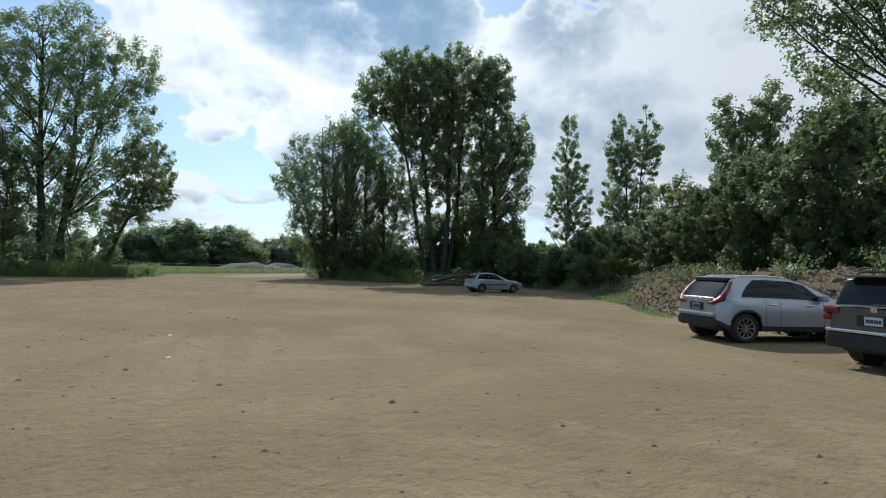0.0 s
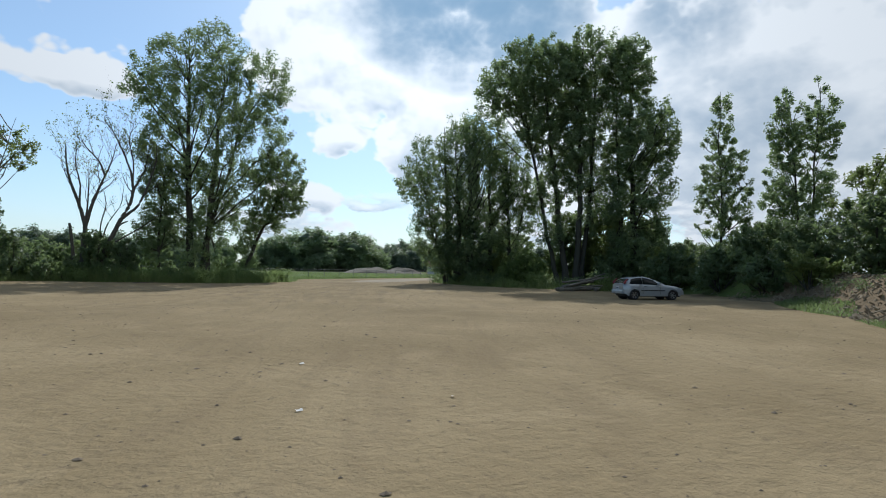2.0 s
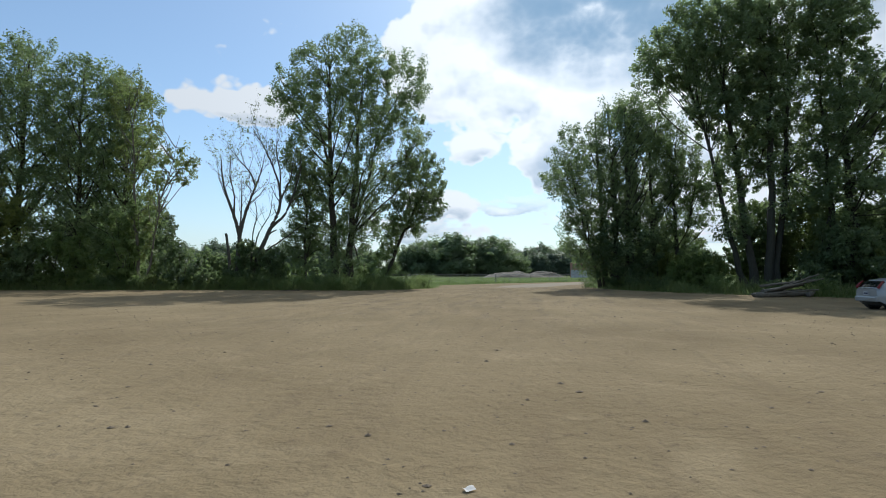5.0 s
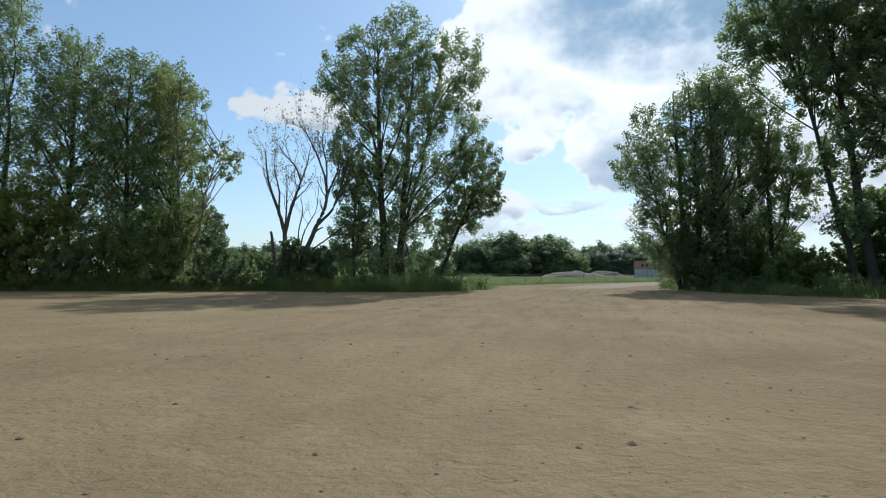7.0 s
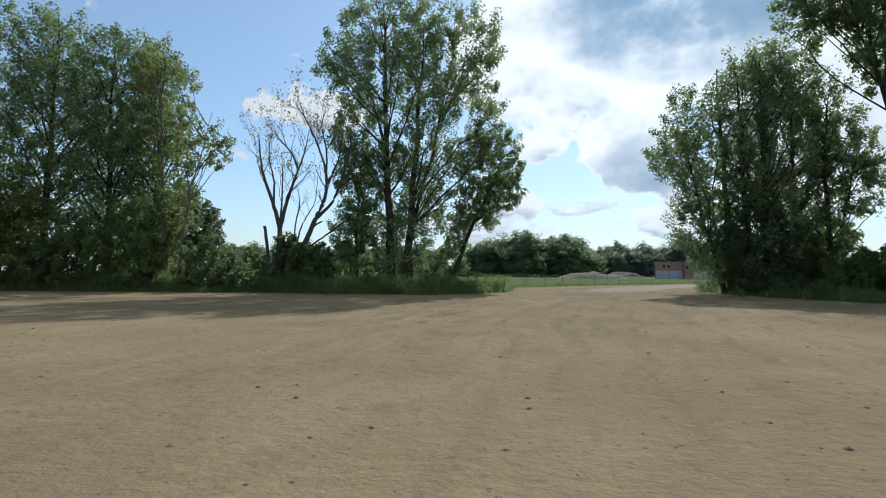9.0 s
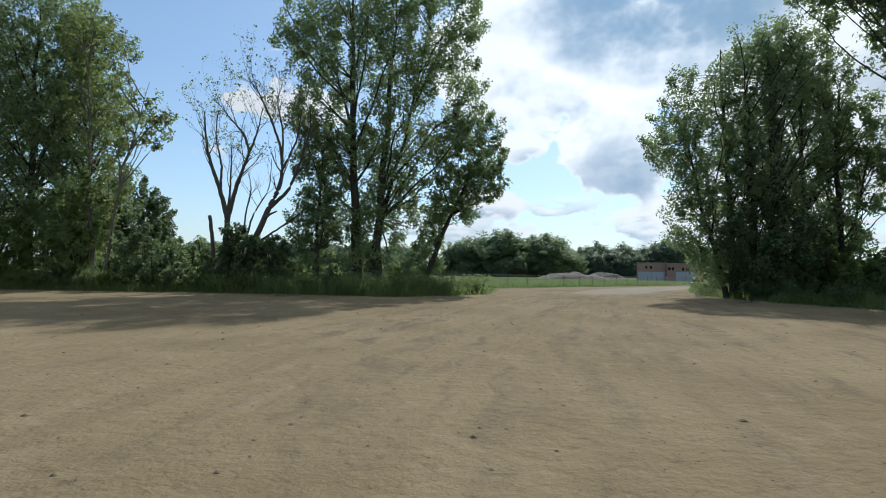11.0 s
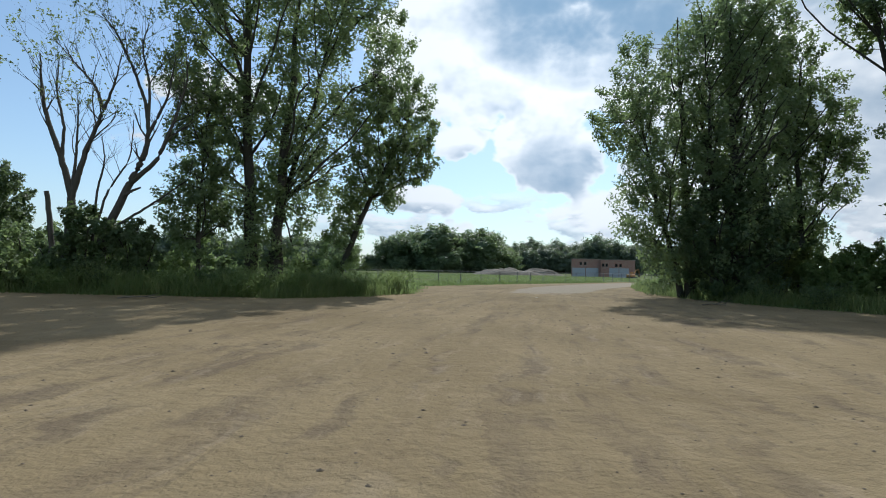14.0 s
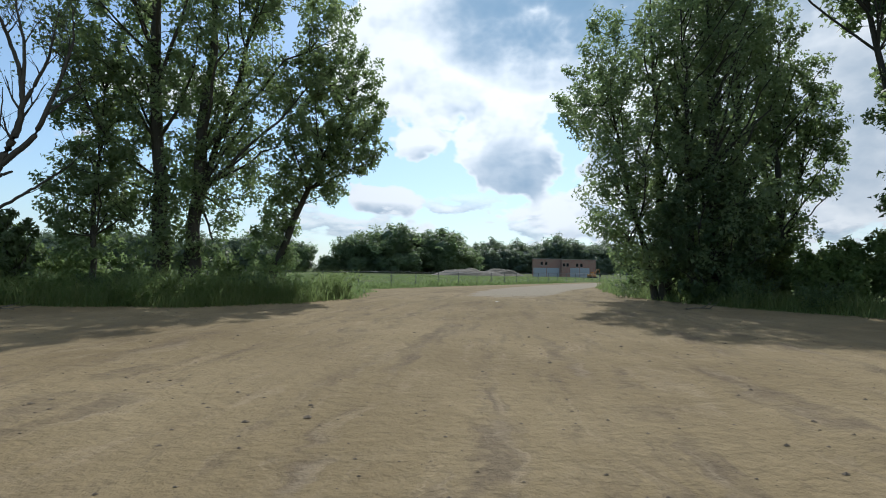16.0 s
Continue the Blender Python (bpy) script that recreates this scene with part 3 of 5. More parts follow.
tree("sparse_tree", -23.4, 47.6, 0.1, "thin half-bare tree with sparse yellowish leaves", [(-0.8, 0, 15, 2.6, 2, 4.5, 2), (-1.6, 0, 18.4, 2.0, 1.8, 2.6, 0.9), (2.6, 0, 11.5, 2.4, 1.6, 2.4, 0.9), (0, 0, 7, 1.8, 1.6, 5, 1)],
     [(0, 0, -1.6, 0, 20, 0.16), (0.3, 0, 3.2, 0, 14.5, 0.11)], 18, 190, 46, 0.24, 0.42, 50, leaf=LEAF_WARM, bark=DEADWOOD, full=0.85)
shrub("shrub", -37.0, 46.8, 0.1, "broad yellow-green shrub at the wood's edge", 3.6, 2.2, 10.5, 19, LEAF_WARM, 170, 90, 0.22, 0.55)
shrub("shrub", -30.0, 47.5, 0.1, "dense green shrub before dark trees", 2.6, 1.8, 5.5, 20, LEAF_BUSH, 90, 80)
shrub("shrub", -24.5, 47.6, 0.1, "tall green shrub under a sparse tree", 2.2, 1.8, 8.0, 21, LEAF_BUSH, 110, 80)
shrub("shrub", -20.0, 47.4, 0.1, "rounded dark green shrub in high grass", 2.0, 1.6, 4.6, 22, LEAF_SHADED, 60, 80)
shrub("shrub", -44.5, 47.0, 0.1, "dense green shrub before dark trees", 3.0, 2.0, 7.0, 23, LEAF_BUSH, 110, 85)
shrub("shrub", -13.7, 48.0, 0.1, "vine-choked shrub round a dead tree", 1.5, 1.3, 4.9, 24, LEAF_SHADED, 76, 80)
shrub("shrub", -11.4, 48.6, 0.1, "vine-choked shrub round a dead tree", 1.25, 1.2, 4.5, 25, LEAF_MID, 58, 80)
shrub("shrub", -15.6, 49.0, 0.1, "vine-choked shrub round a dead tree", 1.2, 1.2, 3.2, 26, LEAF_MID, 40, 70)

# ---------------------------------------------------------------- trees between the lot and the road
tree("cottonwood_tree", 22.8, 50.8, 0.1, "broad leafy cottonwood, dark and dense near the ground", [(-4.1, 0.5, 11.8, 2.8, 3.0, 2.8, 1.1), (-2.8, 0, 14.2, 3.1, 3.2, 3.2, 1.1), (1.8, 0, 17.0, 3.2, 3.4, 3.6, 1.2), (-0.9, 0, 10, 4.7, 4.6, 5.5, 2.4), (-2.7, 0, 6, 2.4, 2.8, 3.8, 1.0), (-0.6, -0.6, 3.6, 3.4, 2.8, 3.4, 1.2)],
     [(0, 0, -1.0, 0, 19, 0.32), (0.8, 0.4, 1.4, 0.5, 17, 0.26), (-0.5, 0.2, -4.2, 0.3, 14, 0.2)], 31, 410, 112, 0.225, full=0.92)
tree("cottonwood_tree", 27.6, 50.6, 0.1, "round-topped leafy cottonwood among broad ones", [(0, 0, 12, 3.9, 3.4, 6.0, 2), (-0.5, 0, 17.8, 3.4, 3.2, 3.7, 1), (0, 0, 6.0, 3.0, 2.6, 3.5, 0.7)], [(0, 0, 0.2, 0, 19.5, 0.3), (-0.7, 0.3, -1.6, 0.2, 17, 0.22)], 30, 195, 100, 0.24)
tree("cottonwood_tree", 30.2, 50.4, 0.1, "open-crowned cottonwood with a visible bare trunk", [(1.4, 0, 12.0, 2.9, 2.7, 3.8, 2), (-0.6, 0, 15.2, 2.7, 2.6, 3.0, 1), (3.0, 0, 8.4, 1.9, 2.0, 2.6, 0.7), (0.2, 0, 7.0, 2.6, 2.4, 4.2, 1.2)], [(0, 0, 0.6, 0, 16.5, 0.26), (0.2, 0.1, 2.8, 0, 13, 0.16)], 29, 250, 90, 0.24)
tree("cottonwood_tree", 24.4, 48.6, 0.1, "broad leafy cottonwood, dark and dense near the ground", [(0, 0, 11.5, 3.5, 4.0, 8.0, 3), (-0.2, 0, 16.5, 2.8, 3.2, 4.2, 1.3), (0, -1, 4, 3.2, 3, 4, 1.2)],
     [(0, 0, -0.2, 0, 19, 0.34), (-1, 0.3, -2.0, 0, 16, 0.26)], 32, 120, 100, 0.225, full=0.9)
tree("cottonwood_tree", 33.2, 42.8, 0.1, "very tall cottonwood with long bare trunks", [(-0.6, 0.6, 23.4, 4.4, 4, 5.4, 2.2), (-6.2, 2.0, 22.4, 3.6, 3.2, 3.6, 1.4), (-3.6, 1.4, 25.2, 3.8, 3.2, 3.6, 1.1), (-3.0, 1.0, 18.2, 3.2, 2.8, 3.4, 1.0), (0.8, -0.2, 15.6, 3.0, 2.8, 4.2, 0.9), (-1.0, 0.2, 12.0, 2.4, 2.2, 4.0, 0.8), (-0.6, 0, 6.0, 2.0, 2.0, 3.2, 0.4)],
     [(0.6, -0.4, -1.2, 1, 27, 0.38), (0.1, 0.0, -5.0, 1.6, 23, 0.28)], 33, 560, 105, clear=0.3, fine=0.9, limbs=80)
tree("cottonwood_tree", 35.0, 41.2, 0.1, "very tall cottonwood with long bare trunks", [(0.5, -0.2, 24.2, 4.2, 3.8, 5.2, 2.0), (0.6, 0, 17, 4.4, 3.4, 5.0, 1.6), (1.4, -0.4, 10.5, 3.0, 2.6, 4.5, 0.9)],
     [(-0.6, 0.2, 0, 0, 28, 0.40), (0.2, 0.0, 1.8, -1, 26, 0.32)], 34, 345, 100, clear=0.35, fine=0.9)
tree("cottonwood_tree", 38.9, 37.4, 0.1, "very tall cottonwood with a crown down to its foot", [(-0.6, 0.2, 22.8, 2.8, 3.0, 4.8, 1.4), (0.8, -0.5, 16.0, 4.0, 4.0, 4.6, 2.2), (0.3, -0.5, 9.5, 3.8, 3.8, 5.5, 2.4), (0, -0.5, 4.0, 3.4, 3.2, 3.8, 1.4)],
     [(0, 0, 0, 0, 26, 0.38), (-0.8, 0.6, -1.5, 1, 22, 0.3)], 35, 510, 100, fine=0.95)
shrub("shrub", 23.6, 47.6, 0.1, "dark vine-covered shrub under cottonwoods", 3.4, 1.8, 7.8, 36, LEAF_SHADED, 130, 90)
shrub("shrub", 24.8, 57.4, 0.1, "low green shrub where the track bends", 0.9, 0.8, 1.2, 37, LEAF, 26, 80)
shrub("shrub", 30.5, 44.5, 0.1, "green shrub under tall cottonwoods", 2.4, 1.8, 3.8, 38, LEAF_BUSH, 80, 85)
shrub("shrub", 36.8, 37.4, 0.1, "green shrub under tall cottonwoods", 2.2, 1.6, 4.0, 39, LEAF_MID, 70, 85)

# ---------------------------------------------------------------- trees on the bank
tree("poplar_tree", 46.6, 32.9, 0.6, "slim young poplar with see-through crown", [(0, 0, 8.5, 3.0, 2.8, 5.0, 2), (0, 0, 13.6, 2.3, 2.2, 4.0, 1.2), (0, 0, 17.8, 1.3, 1.2, 3.0, 0.5)], [(0, 0, 0, 0, 20.6, 0.16)], 41, 200, 80, 0.25, 0.36, 40, clear=0.1, full=0.8)
tree("poplar_tree", 55.5, 30.4, 0.6, "slim young poplar with a pointed crown", [(-0.4, 0.6, 10.0, 3.6, 3.4, 6.0, 2.4), (-1.3, 0.9, 16.4, 2.0, 2.0, 4.4, 1), (1.5, -1.0, 17.2, 1.9, 1.9, 4.8, 1)], [(0, 0, -1, 0.8, 20, 0.18), (0.3, 0, 1.4, -1, 21.5, 0.17)], 42, 330, 90, 0.25, 0.40, 40, full=0.85)
BANKTREE = "leafy tree in the thicket above the earth bank"
tree("thicket_tree", 44.0, 10.0, 1.7, BANKTREE, [(0, 0, 9.0, 2.6, 2.6, 5.0, 2), (0, 0, 4, 3.2, 3.2, 4, 1.2), (1, -1.5, 12.6, 1.5, 1.5, 3.4, 0.8), (-1.0, 1.6, 12.0, 1.3, 1.3, 3, 0.7)], [(0, 0, 0, 0, 13, 0.2), (0.4, -0.3, 1.2, -1.6, 14.5, 0.15)], 43, 270, 90)
tree("thicket_tree", 46.5, 4.0, 1.7, BANKTREE, [(0, 0, 9, 3.0, 3.4, 5.5, 2), (0, 0, 4, 4, 4, 4, 1.4), (0, 1, 13.5, 1.8, 1.8, 3, 0.6)], [(0, 0, 0, 0.6, 15, 0.2)], 44, 230, 90, leaf=LEAF_MID)
tree("thicket_tree", 42.0, 15.5, 1.6, "yellow-green sumac tree in the thicket", [(0, 0, 5, 2.4, 2.6, 3.6, 1)], [(0, 0, 0, 0, 7, 0.12), (0.3, 0.2, 1.2, -1, 6, 0.1)], 45, 100, 85, leaf=LEAF_WARM)
tree("cottonwood_tree", 34.5, -5.5, 1.7, "huge old cottonwood with a wide crown above the bank", [(0, 0, 17, 4.6, 5.5, 8, 2), (-1.0, 4.0, 15.5, 2.6, 2.8, 2.6, 0.8), (-1.8, 6.6, 16.6, 2.6, 2.6, 3.4, 0.9), (-1.2, 5.0, 12.0, 2.2, 2.2, 2.0, 0.5), (-1, 3.4, 20, 3, 3.4, 4, 0.9), (0, -1, 5, 3.4, 4, 5, 1.5), (0, 0, 24, 3.5, 4, 4, 0.8), (0.3, 1.8, 10, 2.8, 3.4, 5, 1.5)],
     [(0, 0, 0.2, 0.5, 24, 0.45), (-0.4, 0.5, -0.8, 4, 19, 0.28)], 46, 440, 95)
# sunlit spots put in as yellow-leaved shrubs, shade as darker leaves
for i, (x, y, r, h) in enumerate(((26.6, 57.6, 1.4, 2.4), (26.0, 53.5, 2.0, 4.6), (28.6, 50.0, 2.0, 4.4), (29.4, 47.0, 1.7, 3.2), (32.6, 48.5, 1.8, 3.0), (36.0, 44.8, 3.0, 9.5), (38.8, 42.2, 3.0, 9.5), (42.0, 39.0, 2.8, 8.0), (45.0, 36.5, 2.4, 5.0),
                                      (40.2, 33.4, 2.4, 4.6), (37.4, 30.6, 2.2, 4.2), (34.6, 27.0, 2.2, 4.2), (34.0, 21.4, 2.0, 3.6), (32.4, 16.4, 1.6, 2.8), (31.2, 12.4, 1.4, 2.2), (33.0, 34.5, 1.6, 2.4), (27.4, 44.0, 1.6, 3.0), (50.0, 40.0, 3.0, 6.0), (56.0, 38.0, 3.0, 6.5), (48.0, 47.0, 3.4, 9.0), (31.0, 56.0, 3.0, 7.5), (35.4, 58.0, 3.0, 7.0))):
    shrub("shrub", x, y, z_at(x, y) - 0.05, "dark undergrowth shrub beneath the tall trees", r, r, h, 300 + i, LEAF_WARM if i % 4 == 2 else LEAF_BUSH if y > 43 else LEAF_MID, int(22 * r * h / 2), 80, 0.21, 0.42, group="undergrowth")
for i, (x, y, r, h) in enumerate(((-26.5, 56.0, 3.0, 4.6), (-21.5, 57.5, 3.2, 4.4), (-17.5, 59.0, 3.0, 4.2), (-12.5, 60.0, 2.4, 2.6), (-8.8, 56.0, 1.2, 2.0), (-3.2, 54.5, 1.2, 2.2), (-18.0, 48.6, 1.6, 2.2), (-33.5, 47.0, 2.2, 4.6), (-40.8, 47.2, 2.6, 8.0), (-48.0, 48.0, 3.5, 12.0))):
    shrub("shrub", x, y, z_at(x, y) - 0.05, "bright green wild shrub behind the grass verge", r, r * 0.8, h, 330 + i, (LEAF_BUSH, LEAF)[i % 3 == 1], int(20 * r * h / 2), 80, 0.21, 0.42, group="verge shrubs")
for i in range(17):
    x = -47.0 + 1.95 * i + 0.7 * math.sin(5.1 * i)
    y = float(np.interp(x, VERGE[:8, 0], VERGE[:8, 1])) + 1.5 + 0.5 * math.sin(3.7 * i)
    r = 1.0 + 0.35 * math.sin(2.3 * i)
    shrub("shrub", x, y, z_at(x, y) - 0.05, ("low leafy bush in the grass verge", "low yellow-green bush in the grass verge")[i % 4 == 1], r, r * 0.8, 1.5 + 0.55 * math.sin(4.3 * i), 360 + i, (LEAF_BUSH, LEAF_WARM, LEAF_BUSH, LEAF)[i % 4], 24, 80, 0.17, 0.42, group="verge bushes")
for x, y, r, h, i in ((-31.6, 66.0, 4.3, 11.3, 340), (-38.0, 68.0, 4.6, 11.0, 341)):
    shrub("shrub", x, y, 0.0, "tall dark rounded bush in the wood behind", r, r * 0.8, h, i, LEAF_SHADED, 380, 80, 0.25, 0.46)
k = 0
for x, y, rx, ry, h, mat, text in ((39.0, 21.0, 2.6, 2.6, 4.6, LEAF_MID, "dark green shrub above the earth bank"), (42.0, 24.5, 2.6, 2.6, 5.2, LEAF_MID, "dark green shrub above the earth bank"),
                                   (35.0, 14.6, 2.2, 2.4, 4.2, LEAF_MID, "dark green shrub above the earth bank"), (32.5, 9.5, 2.2, 2.4, 5.0, LEAF_MID, "dark green shrub above the earth bank"),
                                   (29.8, 4.6, 2.2, 2.2, 5.6, LEAF_MID, "dark green shrub above the earth bank"), (26.8, 0.6, 2.2, 2.2, 6.0, LEAF_MID, "dark green shrub above the earth bank"),
                                   (25.0, -3.4, 2.2, 2.2, 7.4, LEAF_MID, "dark green shrub above the earth bank"), (24.0, -8.0, 2.4, 2.4, 8.0, LEAF_MID, "dark green shrub above the earth bank"),
                                   (33.0, -1.0, 3.0, 3.0, 9.5, LEAF_MID, "tall shrub in the thicket"), (37.0, 5.5, 2.8, 2.8, 9.0, LEAF_MID, "tall shrub in the thicket"), (48.0, 18.0, 3.0, 3.0, 7.0, LEAF_MID, "tall shrub in the thicket"),
                                   (47.0, 26.0, 3.0, 3.0, 5.5, LEAF_MID, "tall shrub in the thicket"), (43.0, 30.0, 2.5, 2.5, 4.5, LEAF_MID, "dark green shrub above the earth bank")):
    k += 1
    shrub("shrub", x, y, z_at(x, y) - 0.05, text, rx, ry, h, 60 + k, mat, int(26 * rx * h / 2), 105, 0.165, 0.40, group="thicket on the bank")

# ---------------------------------------------------------------- far woods, in copies of three trees
FARTREE = "rounded broadleaf tree in the far wood"
FOOT_LOBES = [(0, 0, 3.2, 5.6, 5.6, 3.6, 1.2), (2.5, 1.5, 4.0, 4.4, 4.4, 4.0, 0.8)]


def far_trees(shapes, seed, leaf, group, label, spots):
    """Copies of a few shapes, set at the spots (x, y, height share)."""
    rng = np.random.default_rng(seed)
    made = [tree("far_tree", 0, 0, 0, label, lobes + FOOT_LOBES, [(0, 0, 0, 0, 11, 0.3)], seed + 1 + i, 240, 84, 0.44, 0.85, 4, leaf, group=group, twigs=False, core=0.66, full=1.0) for i, lobes in enumerate(shapes)]
    for i, (x, y, s) in enumerate(spots):
        wide = s * rng.uniform(1.1, 1.45)
        m = pose(x, y, -0.1, 0, 0, rng.uniform(0, 360)) @ Matrix.Diagonal((wide, wide, s, 1))
        if i < len(made):
            made[i].matrix_basis = m
        else:
            copy_thing(made[i % len(made)], m)


rng = np.random.default_rng(90)
ROUND = [[(0, 0, 8.0, 5.6, 5.6, 5.6, 3), (1.6, 0.5, 11.0, 4.2, 4.2, 3.6, 1.2), (-2.4, 0, 8.6, 3.6, 3.6, 4.0, 1)], [(0, 0, 7.6, 5.4, 5.4, 5.4, 3), (-1.4, 0.6, 10.8, 4.0, 4.0, 3.4, 1.2)], [(0, 0, 7.0, 5.8, 5.8, 5.0, 3), (2, 1, 9.4, 4.4, 4.4, 3.6, 1.2), (-2, -1, 9.0, 4, 4, 3.6, 1)]]
# one broad clump beyond the field, a second wood behind it, low growth to the other side
clump = [(x + rng.uniform(-1.5, 1.5), 226 + rng.uniform(-6, 6), rng.uniform(0.93, 1.08) * (1.12 - 0.34 * abs((x - 30) / 30) ** 3)) for x in np.arange(10, 48, 5.0)]
clump += [(x + rng.uniform(-2, 2), 214 + rng.uniform(-3, 3), rng.uniform(0.36, 0.66)) for x in np.arange(12, 50, 9.6)]
clump += [(0.5, 224, 0.42), (-10.5, 222, 0.72), (52.0, 228, 0.72)]
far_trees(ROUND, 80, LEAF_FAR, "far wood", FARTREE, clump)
behind = [(x + rng.uniform(-2, 2), 300 + rng.uniform(-8, 8), rng.uniform(0.98, 1.16)) for x in np.arange(-150, 190, 9.0) if x > 55 or x < -20]
behind += [(x + rng.uniform(-2, 2), 288 + rng.uniform(-4, 4), rng.uniform(0.66, 0.92)) for x in np.arange(-146, 190, 9.0) if x > 52 or x < -20]
behind += [(118.0, 296.0, 1.28), (127.0, 297.0, 1.30), (141.0, 296.0, 1.25)]
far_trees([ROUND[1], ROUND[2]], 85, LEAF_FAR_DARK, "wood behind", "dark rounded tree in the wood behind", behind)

# ---------------------------------------------------------------- grass
blades("tall_grass", "tall unmown grass and weeds along the lot's edge", 50000, 101, near_line(LEFT_EDGE, 0.35, 1.0, 4.6), 1.35, 0.015)
blades("tall_grass", "tall unmown grass and weeds under the cottonwoods", 26000, 102, near_line(ISLAND, 0.42, 1.0, 4.0), 1.0, 0.015)
blades("tall_grass", "rough grass along the gravel track", 12000, 103, near_line(ROAD_EDGE, 0.0, 1.0, 3.0), 0.45)


def meadow(rng, n):
    """Places in the field beyond the track, in drifts."""
    x, y = rng.uniform(-12, 62, n), rng.uniform(66, 150, n)
    lump = 0.75 + 0.5 * ripple(x, y, 31, 0.35)
    keep = (side(x, y, VERGE) > 1.2) & (rng.random(n) < 0.3 + 0.7 * lump)
    return x[keep], y[keep], np.clip(lump, 0.35, 1.3)[keep]


blades("meadow_grass", "uneven knee-high meadow grass in the field", 45000, 106, meadow, 0.30, 0.030)


def patch_of_grass(cx, cy, rx, ry, turn):
    def where(rng, n):
        a, r = rng.uniform(0, 6.3, n), rng.random(n) ** 0.6
        u, v = r * np.cos(a) * rx, r * np.sin(a) * ry
        c, q = math.cos(turn), math.sin(turn)
        return cx + u * c - v * q, cy + u * q + v * c, 1.1 - 0.6 * r
    return where


blades("short_grass", "short green grass at the foot of the rubble bank", 3000, 104, patch_of_grass(19.9, 1.4, 3.6, 0.55, 0.86), 0.15, 0.012)
blades("short_grass", "short green grass at the foot of the earth bank", 6000, 105, patch_of_grass(27.0, 9.5, 6.0, 1.0, 0.86), 0.30, 0.016)
# ---------------------------------------------------------------- dead tree
def dead_tree():
    rng = np.random.default_rng(201)
    ob = hold("dead_tree", -14.3, 48.5, 0.1, label="bare dead tree with several forked grey stems", category="tree")
    tubes, tips = Tubes(), []

    def fork(P, way, length, r, depth):
        n = 6
        bend = rng.normal(size=3) * 0.18 + [0, 0, 0.12]
        t = np.linspace(0, 1, n)[:, None]
        pts = P + way * length * t + bend * length * t ** 2 + np.cumsum(rng.normal(size=(n, 3)) * 0.02 * length, axis=0) * t
        tubes.add(pts, r * (1 - 0.72 * t[:, 0]), 5 if r > 0.03 else 3)
        if depth == 0:
            tips.append(pts[-1])
            return
        for i in range(rng.integers(2, 4 if depth > 1 else 5)):
            at = pts[rng.integers(2, n)]
            turn = unit(way + bend + rng.normal(size=3) * [0.42, 0.30, 0.32] + [0, 0, 0.18])
            fork(at, turn, length * rng.uniform(0.45, 0.8), r * 0.45, depth - 1)

    def stem(r, end, twigs, *way):
        """A limb through the points (dx, height), from radius r to end, with that many forks."""
        pts = np.array([(p[0], 0.12 * math.sin(3 * p[0] + p[1]), p[1]) for p in way])
        t, u = np.linspace(0, 1, len(pts)), np.linspace(0, 1, 6 * len(pts))
        bent = np.stack([np.interp(u, t, pts[:, k]) for k in range(3)], 1)
        for _ in range(3):
            bent[1:-1] = (bent[:-2] + 2 * bent[1:-1] + bent[2:]) / 4
        bent[1:] += rng.normal(size=(len(bent) - 1, 3)) * 0.014
        n = len(bent)
        tubes.add(bent, r + (end - r) * u, 7)
        twigs = int(1.7 * twigs)
        for k in range(twigs):
            i = min(n - 1, int(n * (0.35 + 0.65 * (k + rng.random()) / twigs)))
            on = unit(bent[i] - bent[i - 1])
            fork(bent[i], unit(on + rng.normal(size=3) * [0.6, 0.45, 0.25]), rng.uniform(0.8, 1.9), 0.5 * (r + (end - r) * u[i]), 2)
    stem(0.24, 0.20, 0, (-0.7, -0.2), (-0.6, 2.0), (-0.45, 5.0))
    stem(0.19, 0.03, 5, (-0.45, 5.0), (-1.05, 7.2), (-1.9, 9.3), (-2.2, 11.0), (-2.35, 12.8))
    stem(0.10, 0.02, 6, (-1.0, 7.0), (-1.0, 9.0), (-1.5, 10.8), (-1.45, 12.8))
    stem(0.19, 0.08, 4, (-0.45, 5.0), (0.0, 7.4), (0.95, 9.9))
    stem(0.10, 0.02, 8, (0.95, 9.9), (0.5, 11.2), (-0.6, 12.4), (-1.2, 13.4))
    stem(0.09, 0.02, 7, (0.95, 9.9), (1.5, 11.4), (1.8, 13.0))
    stem(0.10, 0.02, 5, (-0.45, 5.2), (-0.35, 8.0), (-0.4, 10.6))
    stem(0.17, 0.12, 0, (-1.3, -0.2), (-1.3, 2.5), (-1.75, 5.3))
    stem(0.08, 0.02, 3, (0.7, 2.0), (0.75, 5.4), (1.2, 7.0), (1.0, 8.4))
    stem(0.08, 0.02, 4, (0.8, 3.0), (1.3, 5.4), (2.4, 7.2), (2.6, 9.4))
    stem(0.27, 0.19, 0, (0.9, -0.2), (1.25, 3.0), (2.45, 5.9))
    stem(0.19, 0.11, 2, (2.45, 5.9), (3.25, 7.5), (3.35, 8.9))
    stem(0.12, 0.02, 10, (3.35, 8.9), (3.1, 10.4), (2.4, 12.3), (1.4, 14.4), (0.7, 15.2))
    stem(0.09, 0.02, 9, (3.3, 9.2), (3.3, 11.4), (2.8, 13.6), (3.2, 15.0))
    stem(0.10, 0.02, 8, (3.35, 8.7), (4.3, 10.6), (4.6, 13.2))
    stem(0.15, 0.02, 8, (2.45, 5.9), (3.8, 7.1), (4.65, 9.2), (5.3, 11.9), (5.2, 13.4))
    stem(0.10, 0.05, 0, (2.2, 5.2), (3.0, 5.7))
